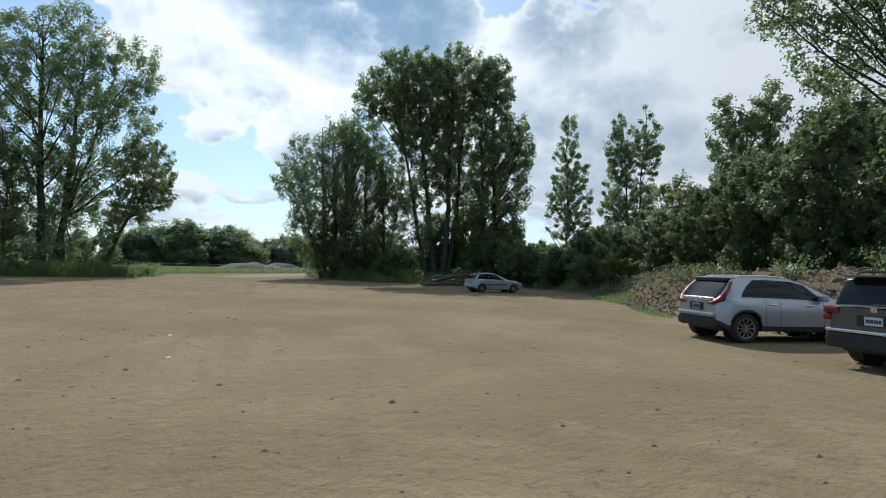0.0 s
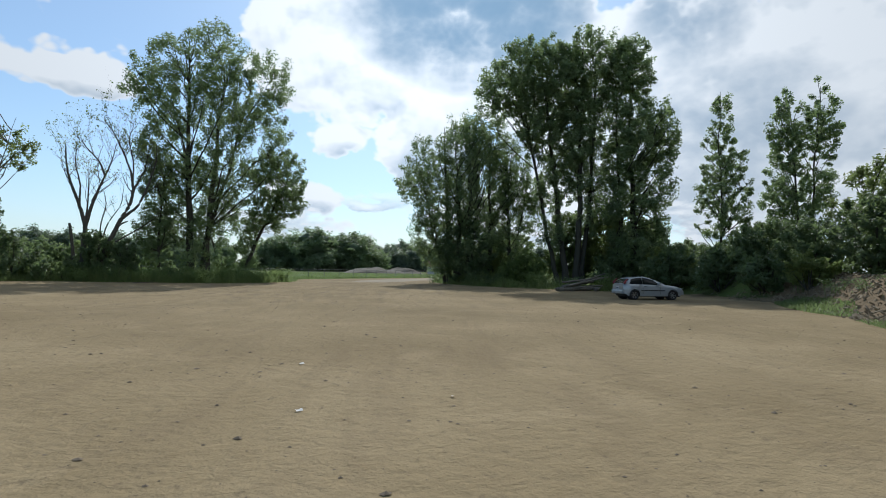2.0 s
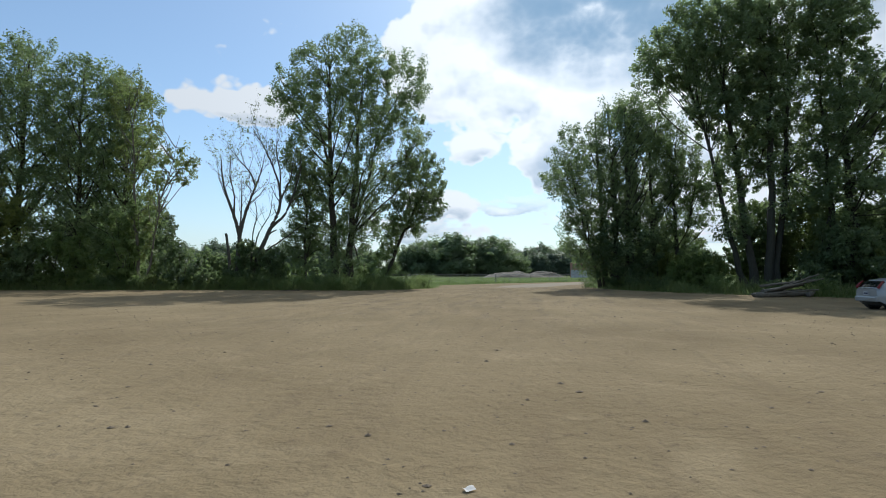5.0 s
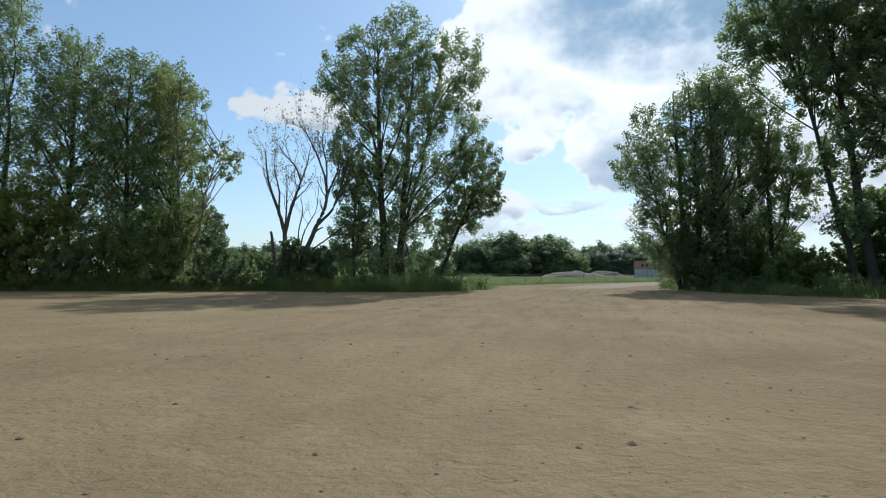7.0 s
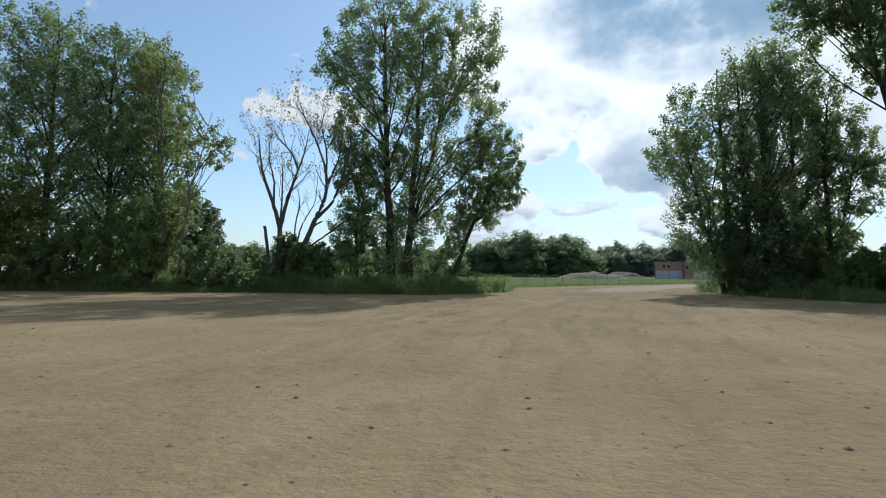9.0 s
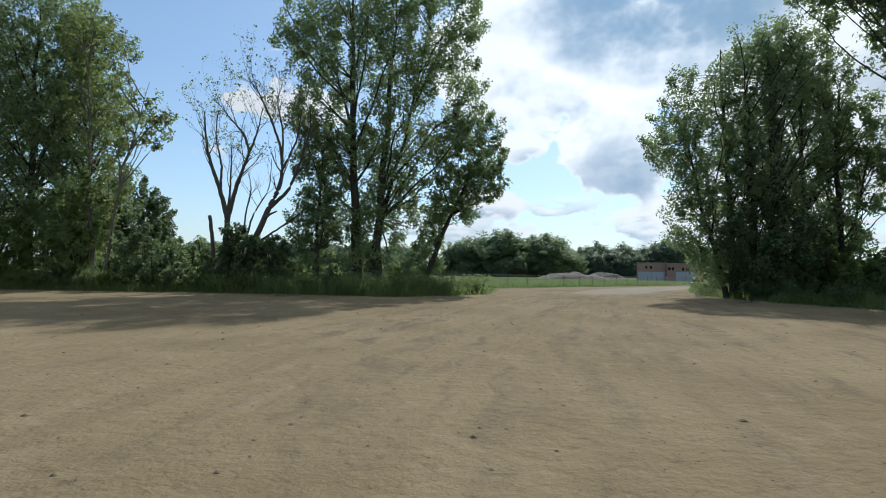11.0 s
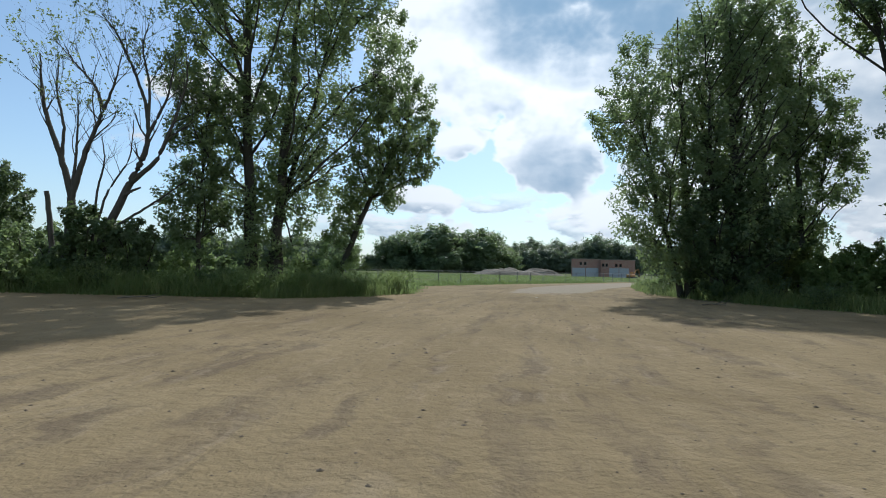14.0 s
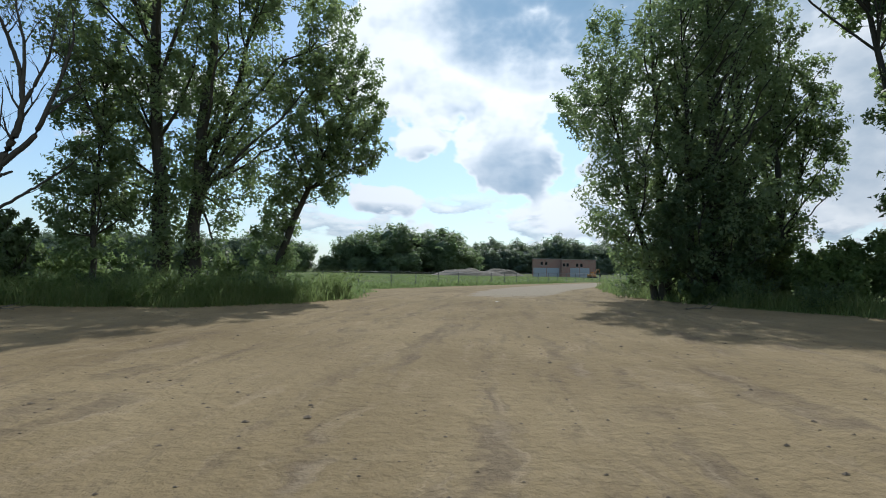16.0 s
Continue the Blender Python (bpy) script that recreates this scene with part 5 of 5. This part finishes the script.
def wheel_meshes(R, rim_r, width, spokes):
    """Tyre and rim about the y axis, the outside towards -y."""
    def lathe(profile, n, mat, name):
        prof = np.array(profile)
        a = np.linspace(0, 2 * math.pi, n, endpoint=False)
        V = np.stack([prof[None, :, 0] * np.cos(a)[:, None], np.broadcast_to(prof[None, :, 1], (n, len(prof))), prof[None, :, 0] * np.sin(a)[:, None]], -1).reshape(-1, 3)
        k = len(prof)
        i, j = np.meshgrid(np.arange(n), np.arange(k - 1), indexing="ij")
        F = np.stack([i * k + j, i * k + j + 1, ((i + 1) % n) * k + j + 1, ((i + 1) % n) * k + j], -1).reshape(-1, 4)
        return fast_mesh(name, V, F, mat, True)
    w = width / 2
    tyre = lathe([(rim_r, -w * 0.8), (rim_r + 0.02, -w), (R - 0.035, -w), (R, -w * 0.75), (R, w * 0.75), (R - 0.035, w), (rim_r, w)], 40, RUBBER, "tyre")
    barrel = lathe([(rim_r, -w * 0.8), (rim_r - 0.025, -w * 0.72), (rim_r - 0.03, w * 0.2), (0.001, w * 0.2)], 32, PLASTIC, "barrel")
    bm = bmesh.new()
    for i in range(spokes):
        bmesh.ops.create_cube(bm, size=1.0, matrix=pose(0, 0, 0, 0, 360 * i / spokes, 0) @ Matrix.Translation((rim_r * 0.52, -w * 0.62, 0)) @ Matrix.Diagonal((rim_r * 0.92, 0.03, rim_r * 1.25 / spokes, 1)))
    bmesh.ops.create_cone(bm, cap_ends=True, segments=16, radius1=0.075, radius2=0.06, depth=0.05, matrix=pose(0, -w * 0.64, 0, 90))
    ring = Tubes()
    a = np.linspace(0, 2 * math.pi, 33)
    ring.add(np.stack([np.cos(a) * (rim_r - 0.012), 0 * a - w * 0.74, np.sin(a) * (rim_r - 0.012)], 1), np.full(33, 0.014), 6)
    tm = ring.mesh("lip", ALLOY)
    bm.from_mesh(tm)
    rim = bpy.data.meshes.new("rim")
    bm.to_mesh(rim)
    bm.free()
    rim.materials.append(ALLOY)
    return tyre, barrel, rim


def car(name, label, x, y, turn, s, body_mat):
    """Origin on the ground under the rear axle's middle; forward is +x, left is +y."""
    ob = hold(name, x, y, z_at(x, y), turn=turn, label=label, category="car")
    W, wb, ro, fo, R = s["width"] / 2, s["base"], s["rear"], s["front"], s["wheel"]
    arch = R * 1.16
    bx, bz = np.array(s["belt"]).T
    rx, rz = np.array(s["roof"]).T

    def body(u, v):
        """u along x, v from the sill (0) up the side (1) and over to the middle (2)."""
        low = np.full_like(u, s["sill"])
        for xw in (0.0, wb):
            d = arch ** 2 - (u - xw) ** 2
            low = np.maximum(low, np.where(d > 0, R + np.sqrt(np.maximum(d, 0)), 0))
        low = low + 0.10 * smooth01((u - wb - arch) / 0.35) + 0.16 * smooth01((-arch - u) / 0.3)
        top = np.interp(u, bx, bz)
        end = np.minimum(u + ro, wb + fo - u)
        plan = 1 - 0.20 * np.clip(1 - end / 0.55, 0, 1) ** 2.2
        vz, vy = np.clip(v, 0, 1), np.clip(v - 1, 0, 1)
        z = low + (top - low) * vz
        bulge = 1 - 0.055 * ((z - 0.62 * top) / (0.62 * top)) ** 2 - 0.05 * vz ** 6
        flare = 0.018 * np.maximum(np.exp(-((u - 0) / (arch * 0.95)) ** 4), np.exp(-((u - wb) / (arch * 0.95)) ** 4)) * (1 - vz)
        yy = (W * plan * bulge + flare) * np.cos(vy * math.pi / 2) ** 0.55
        return np.stack([u, yy, z + 0.05 * np.sin(vy * math.pi / 2)], -1)

    def cabin(u, v):
        """v from the belt (0) to the roof's edge (1) and over to the middle (2)."""
        top, belt = np.interp(u, rx, rz), np.interp(u, bx, bz) - 0.01
        top = np.maximum(top, belt + 0.002)
        vz, vy = np.clip(v, 0, 1), np.clip(v - 1, 0, 1)
        end = np.minimum(u + ro, wb + fo - u)
        plan = 1 - 0.20 * np.clip(1 - end / 0.55, 0, 1) ** 2.2
        lean = s["lean"] * np.clip((top - belt) / 0.5, 0, 1)
        yy = W * plan * 0.925 - lean * vz ** 1.3
        z = belt + (top - 0.05 - belt) * vz
        yy = yy * np.cos(vy * math.pi / 2) ** 0.6
        return np.stack([u, yy, z + 0.05 * np.sin(vy * math.pi / 2) ** 0.7], -1)

    def patch(fn, us, vs, sides=(1, -1), lift=0.0, slant=None):
        """A grid of a surface, on one or both sides, lifted off it."""
        V, F, n = [], [], 0
        for sg in sides:
            U, VV = np.meshgrid(us, vs, indexing="ij")
            if slant is not None:
                U = slant(U, VV)
            P = fn(U, VV)
            if lift:
                e = 1e-3
                a, b = fn(U + e, VV) - fn(U - e, VV), fn(U, VV + e) - fn(U, VV - e)
                nn = unit(np.cross(a, b))
                nn = nn * np.sign((nn * [0, 1, 0.6]).sum(-1, keepdims=True) + 1e-9)
                P = P + nn * lift
            P = P * [1, sg, 1]
            k, m = U.shape
            i, j = np.meshgrid(np.arange(k - 1), np.arange(m - 1), indexing="ij")
            f = np.stack([i * m + j, (i + 1) * m + j, (i + 1) * m + j + 1, i * m + j + 1], -1).reshape(-1, 4)
            F.append((f if sg < 0 else f[:, ::-1]) + n)
            V.append(P.reshape(-1, 3))
            n += k * m
        return np.concatenate(V), np.concatenate(F)

    us = np.unique(np.concatenate([np.linspace(-ro, wb + fo, 60), np.linspace(-arch, arch, 19), wb + np.linspace(-arch, arch, 19)]).round(4))
    vs = np.concatenate([np.linspace(0, 1, 11), np.linspace(1, 2, 9)[1:]])
    V, F = patch(body, us, vs)
    child("body", fast_mesh("body", V, F, body_mat, True), ob)
    # flat ends close the shell
    for u, word in ((-ro, "tailgate"), (wb + fo, "front_panel")):
        ring = body(np.full(15, u), np.linspace(0, 2, 15))
        bm = bmesh.new()
        vv = [bm.verts.new(p) for p in ring] + [bm.verts.new((p[0], -p[1], p[2])) for p in ring[::-1][1:]]
        bm.faces.new(vv)
        part(word, bm, body_mat, ob)
    cu = np.unique(np.concatenate([np.linspace(rx[0], rx[-1], 46), rx]).round(4))
    cabin_v = np.concatenate([np.linspace(0, 1, 8), np.linspace(1, 2, 9)[1:]])
    V, F = patch(cabin, cu, cabin_v)
    child("roof", fast_mesh("roof", V, F, body_mat, True), ob)
    part("underbody", boxes((-ro + 0.2, wb + fo - 0.2, -W * 0.72, W * 0.72, s["sill"] - 0.04, s["sill"] + 0.3), bevel=0.04), PLASTIC, ob, "dark underbody")
    # glass
    sw = s["side_glass"]
    for i, (a, b, sla, slb) in enumerate(sw):
        for sg in (1, -1):
            f = np.linspace(0, 1, 14)

            def shear(U, VV):
                return (a + sla * VV ** 1.8) + (b + slb * VV - a - sla * VV ** 1.8) * U
            V, F = patch(cabin, f, np.linspace(s["glass_low"], 0.93, 7), (sg,), 0.006, shear)
            child("side_window", fast_mesh("side_window", V, F, TINT, True), ob, "dark tinted side window")
    for (a, b), word in ((s["windscreen"], "windscreen"), (s["backlight"], "rear_window")):
        V, F = patch(cabin, np.linspace(a, b, 12), np.linspace(1.12, 2.0, 9), (1, -1), 0.008)
        child(word, fast_mesh(word, V, F, TINT, True), ob, "dark glass")
    # wheel wells and wheels
    tyre, barrel, rim = wheel_meshes(R, s["rim"], 0.225, s["spokes"])
    for xw in (0.0, wb):
        for sg in (1, -1):
            bm = bmesh.new()
            bmesh.ops.create_cone(bm, cap_ends=True, segments=28, radius1=arch * 0.99, radius2=arch * 0.99, depth=0.05, matrix=pose(xw, sg * (W - 0.32), R, 90))
            part("wheel_well", bm, PLASTIC, ob, "black wheel well")
            w = hold("wheel", xw, sg * (W - 0.125), R, turn=0 if sg < 0 else 180)
            w.parent = ob
            child("tyre", tyre, w, "black rubber tyre")
            child("rim", rim, w, "alloy rim with spokes")
            child("hub", barrel, w)
    # trim round the foot of the body
    if s["cladding"]:
        V, F = patch(body, us, np.linspace(0.0, 0.16, 3), (1, -1), 0.010)
        child("cladding", fast_mesh("cladding", V, F, PLASTIC, True), ob, "black plastic cladding")
    for u in s["seams"]:
        V, F = patch(body, np.linspace(u - 0.005, u + 0.005, 2), np.linspace(0.14, 1.0, 9), (1, -1), 0.003)
        child("door_seam", fast_mesh("door_seam", V, F, PLASTIC), ob)
    for u in s["handles"]:
        for sg in (1, -1):
            p = body(np.array([u]), np.array([0.86]))[0]
            part("door_handle", boxes((u - 0.11, u + 0.11, sg * p[1] - 0.022, sg * p[1] + 0.022, p[2] - 0.018, p[2] + 0.018), bevel=0.008), s["handle_mat"] or body_mat, ob)
    mu = s["mirror"]
    for sg in (1, -1):
        p = cabin(np.array([mu]), np.array([0.1]))[0]
        part("door_mirror", boxes((mu - 0.06, mu + 0.10, sg * (p[1] + 0.11) - 0.10, sg * (p[1] + 0.11) + 0.09, p[2] + 0.0, p[2] + 0.16), bevel=0.04), body_mat, ob)
    return ob, body, cabin


def bar(name, ob, pts, radii, mat, label="", sides=4):
    t = Tubes()
    t.add(pts, radii, sides)
    return child(name, t.mesh(name, mat), ob, label)


def plate(ob, x, z, w=0.31, h=0.155, tone=None):
    p = part("licence_plate", boxes((x - 0.012, x, -w / 2, w / 2, z - h / 2, z + h / 2), bevel=0.003), tone or PLATEMAT, ob, "licence plate")
    part("bar", boxes(*[(x - 0.016, x - 0.012, k - 0.017, k + 0.017, z - 0.035, z + 0.03) for k in np.linspace(-0.11, 0.11, 6)]), INK, p)


# silver crossover
SILVER = paint("silver_car_paint", (0.34, 0.385, 0.43), 0.5)
suv = dict(width=1.80, base=2.78, rear=0.70, front=0.92, wheel=0.355, sill=0.30, rim=0.245, spokes=10, lean=0.22, cladding=True, handle_mat=CHROME,
           belt=[(-0.70, 0.98), (-0.45, 1.06), (0.3, 1.04), (2.2, 1.00), (2.9, 0.98), (3.4, 0.90), (3.70, 0.78)],
           roof=[(-0.66, 1.06), (-0.46, 1.30), (-0.25, 1.535), (0.0, 1.585), (0.7, 1.605), (1.4, 1.575), (1.8, 1.48), (2.45, 1.16), (2.75, 1.0)],
           glass_low=0.12, side_glass=[(-0.10, 0.895, 0.50, 0.03), (0.905, 2.36, 0.03, -0.66)], windscreen=(1.75, 2.62), backlight=(-0.64, -0.22), seams=(0.52, 0.92, 2.12), handles=(0.72, 1.72), mirror=2.02)
car_a, body_a, cabin_a = car("crossover_car", "silver crossover with red slanted tail lamps, dusty, on the sand", 13.2, -5.85, -23, suv, SILVER)
car_a.scale = (1.04, 1.04, 1.04)
for sg in (1, -1):
    bar("tail_lamp", car_a, [(-0.25, sg * 0.675, 1.46), (-0.42, sg * 0.745, 1.24), (-0.56, sg * 0.765, 1.05), (-0.68, sg * 0.66, 0.945), (-0.71, sg * 0.42, 0.930)], [0.034, 0.066, 0.095, 0.082, 0.030], REDLAMP, "slanted red tail lamp")
    bar("exhaust_tip", car_a, [(-0.75, sg * 0.50, 0.37), (-0.62, sg * 0.50, 0.37)], [0.045, 0.045], CHROME, "chrome exhaust tip", 10)
    bar("roof_rail", car_a, [(-0.12, sg * 0.54, 1.548), (0.0, sg * 0.55, 1.598), (0.7, sg * 0.55, 1.622), (1.3, sg * 0.54, 1.590), (1.45, sg * 0.53, 1.540)], [0.014, 0.018, 0.018, 0.018, 0.014], CHROME, "bright roof rail", 6)
part("rear_bumper", boxes((-0.765, -0.56, -0.74, 0.74, 0.34, 0.60), bevel=0.09), PLASTIC, car_a, "black lower bumper")
part("bumper_strip", boxes((-0.785, -0.64, -0.70, 0.70, 0.62, 0.70), bevel=0.03), SILVER, car_a, "bright silver bumper step")
part("tailgate_strip", boxes((-0.725, -0.66, -0.56, 0.56, 1.000, 1.055), bevel=0.01), CHROME, car_a, "chrome strip")
part("spoiler", boxes((-0.36, -0.06, -0.58, 0.58, 1.540, 1.570), bevel=0.014), SILVER, car_a, "roof spoiler")
# black box stands in for the shade under the spoiler
part("spoiler_underside_shade", boxes((-0.350, -0.20, -0.56, 0.56, 1.470, 1.538), bevel=0.012), PLASTIC, car_a, "black spoiler underside, darkened for its shade")
part("plate_recess", boxes((-0.712, -0.698, -0.26, 0.26, 0.74, 0.93), bevel=0.004), PLASTIC, car_a)
plate(car_a, -0.713, 0.835, tone=simple("faded_plate", (0.20, 0.21, 0.22), 0.5))
part("badge", boxes((-0.72, -0.70, -0.05, 0.05, 0.955, 1.0), bevel=0.01), CHROME, car_a, "small chrome badge")

# dark grey family car
GRAPHITE = paint("graphite_car_paint", (0.060, 0.064, 0.068), 0.4)
fam = dict(width=1.99, base=2.82, rear=1.02, front=0.98, wheel=0.375, sill=0.33, rim=0.255, spokes=5, lean=0.17, cladding=True, handle_mat=CHROME,
           belt=[(-1.02, 1.06), (-0.7, 1.14), (0.4, 1.13), (2.2, 1.10), (2.9, 1.08), (3.5, 1.0), (3.80, 0.84)],
           roof=[(-0.98, 1.14), (-0.84, 1.42), (-0.68, 1.68), (-0.3, 1.735), (0.7, 1.76), (1.4, 1.73), (1.8, 1.64), (2.45, 1.28), (2.75, 1.10)],
           glass_low=0.12, side_glass=[(-0.55, 0.20, -0.02, 0.03), (0.28, 1.10, 0.02, 0.02), (1.16, 2.3, 0.02, -0.60)], windscreen=(1.75, 2.62), backlight=(-0.955, -0.70), seams=(0.25, 1.12, 2.2), handles=(0.95, 1.9), mirror=2.05)
car_b, body_b, cabin_b = car("family_car", "dark grey family car with roof rails and red tail lamps", 11.95, -10.2, -15, fam, GRAPHITE)
for sg in (1, -1):
    lamp = part("tail_lamp", boxes((-1.055, -0.80, min(sg * 0.62, sg * 0.925), max(sg * 0.62, sg * 0.925), 1.00, 1.13), (-1.05, -0.88, min(sg * 0.77, sg * 0.93), max(sg * 0.77, sg * 0.93), 0.86, 1.00), bevel=0.045), REDLAMP, car_b, "red tail lamp")
    bar("roof_rail", car_b, [(-0.55, sg * 0.66, 1.72), (-0.4, sg * 0.67, 1.79), (0.7, sg * 0.67, 1.82), (1.3, sg * 0.66, 1.79), (1.45, sg * 0.65, 1.73)], [0.016, 0.022, 0.022, 0.022, 0.016], PLASTIC, "black roof rail", 6)
    part("reflector", boxes((-1.08, -1.05, min(sg * 0.70, sg * 0.86), max(sg * 0.70, sg * 0.86), 0.50, 0.56), bevel=0.01), REDLAMP, car_b, "small red reflector")
part("rear_bumper", boxes((-1.085, -0.85, -0.86, 0.86, 0.36, 0.66), bevel=0.06), PLASTIC, car_b, "black lower bumper")
part("bumper_strip", boxes((-1.10, -0.95, -0.84, 0.84, 0.665, 0.725), bevel=0.02), CHROME, car_b, "silver bumper strip")
part("plate_recess", boxes((-1.034, -1.018, -0.30, 0.30, 0.80, 1.0), bevel=0.004), PLASTIC, car_b)
plate(car_b, -1.036, 0.90)
part("badge", boxes((-1.045, -1.02, -0.055, 0.055, 1.06, 1.14), bevel=0.012), CHROME, car_b, "small chrome badge")
part("spoiler", boxes((-0.86, -0.5, -0.66, 0.66, 1.69, 1.73), bevel=0.018), GRAPHITE, car_b, "roof spoiler")
bar("wiper", car_b, [(-0.99, 0.05, 1.19), (-0.965, -0.45, 1.21)], [0.012, 0.008], PLASTIC, "black rear wiper")

# pale hatchback under the trees, its paint darkened for their shade
PALE = paint("shaded_silver_paint", (0.30, 0.33, 0.36), 0.35)
hat = dict(width=1.70, base=2.615, rear=0.70, front=0.85, wheel=0.31, sill=0.24, rim=0.20, spokes=6, lean=0.22, cladding=False, handle_mat=PLASTIC,
           belt=[(-0.70, 0.90), (-0.4, 0.97), (0.4, 0.94), (1.8, 0.90), (2.4, 0.89), (3.0, 0.80), (3.465, 0.60)],
           roof=[(-0.66, 0.98), (-0.46, 1.17), (-0.20, 1.35), (0.15, 1.43), (0.7, 1.46), (1.1, 1.41), (1.5, 1.28), (2.0, 1.05), (2.35, 0.90)],
           glass_low=0.10, side_glass=[(-0.34, 0.555, 0.22, 0.02), (0.575, 1.92, 0.02, -0.62)], windscreen=(1.15, 2.2), backlight=(-0.62, -0.28), seams=(0.56, 1.75), handles=(0.75,), mirror=1.6)
hx, hy, ht = 22.6, 18.1, -10.0
car_c, body_c, cabin_c = car("hatchback_car", "pale silver three-door hatchback with a black side strip", hx, hy, ht, hat, PALE)
for sg in (1, -1):
    bar("tail_lamp", car_c, [(-0.40, sg * 0.64, 1.30), (-0.55, sg * 0.70, 1.14), (-0.66, sg * 0.70, 0.99)], [0.04, 0.065, 0.07], REDLAMP, "red tail lamp high on the pillar")
    p0, p1 = body_c(np.array([0.42]), np.array([0.52]))[0], body_c(np.array([2.05]), np.array([0.52]))[0]
    bar("side_strip", car_c, [(p0[0], sg * (p0[1] + 0.004), 0.60), (p1[0], sg * (p1[1] + 0.004), 0.60)], [0.03, 0.03], PLASTIC, "black side strip")
    part("head_lamp", boxes((3.25, 3.44, min(sg * 0.42, sg * 0.68), max(sg * 0.42, sg * 0.68), 0.60, 0.74), bevel=0.03), CHROME, car_c, "clear head lamp")
part("rear_bumper", boxes((-0.78, -0.60, -0.70, 0.70, 0.36, 0.60), bevel=0.06), PALE, car_c, "body-coloured bumper")
plate(car_c, -0.712, 0.74)
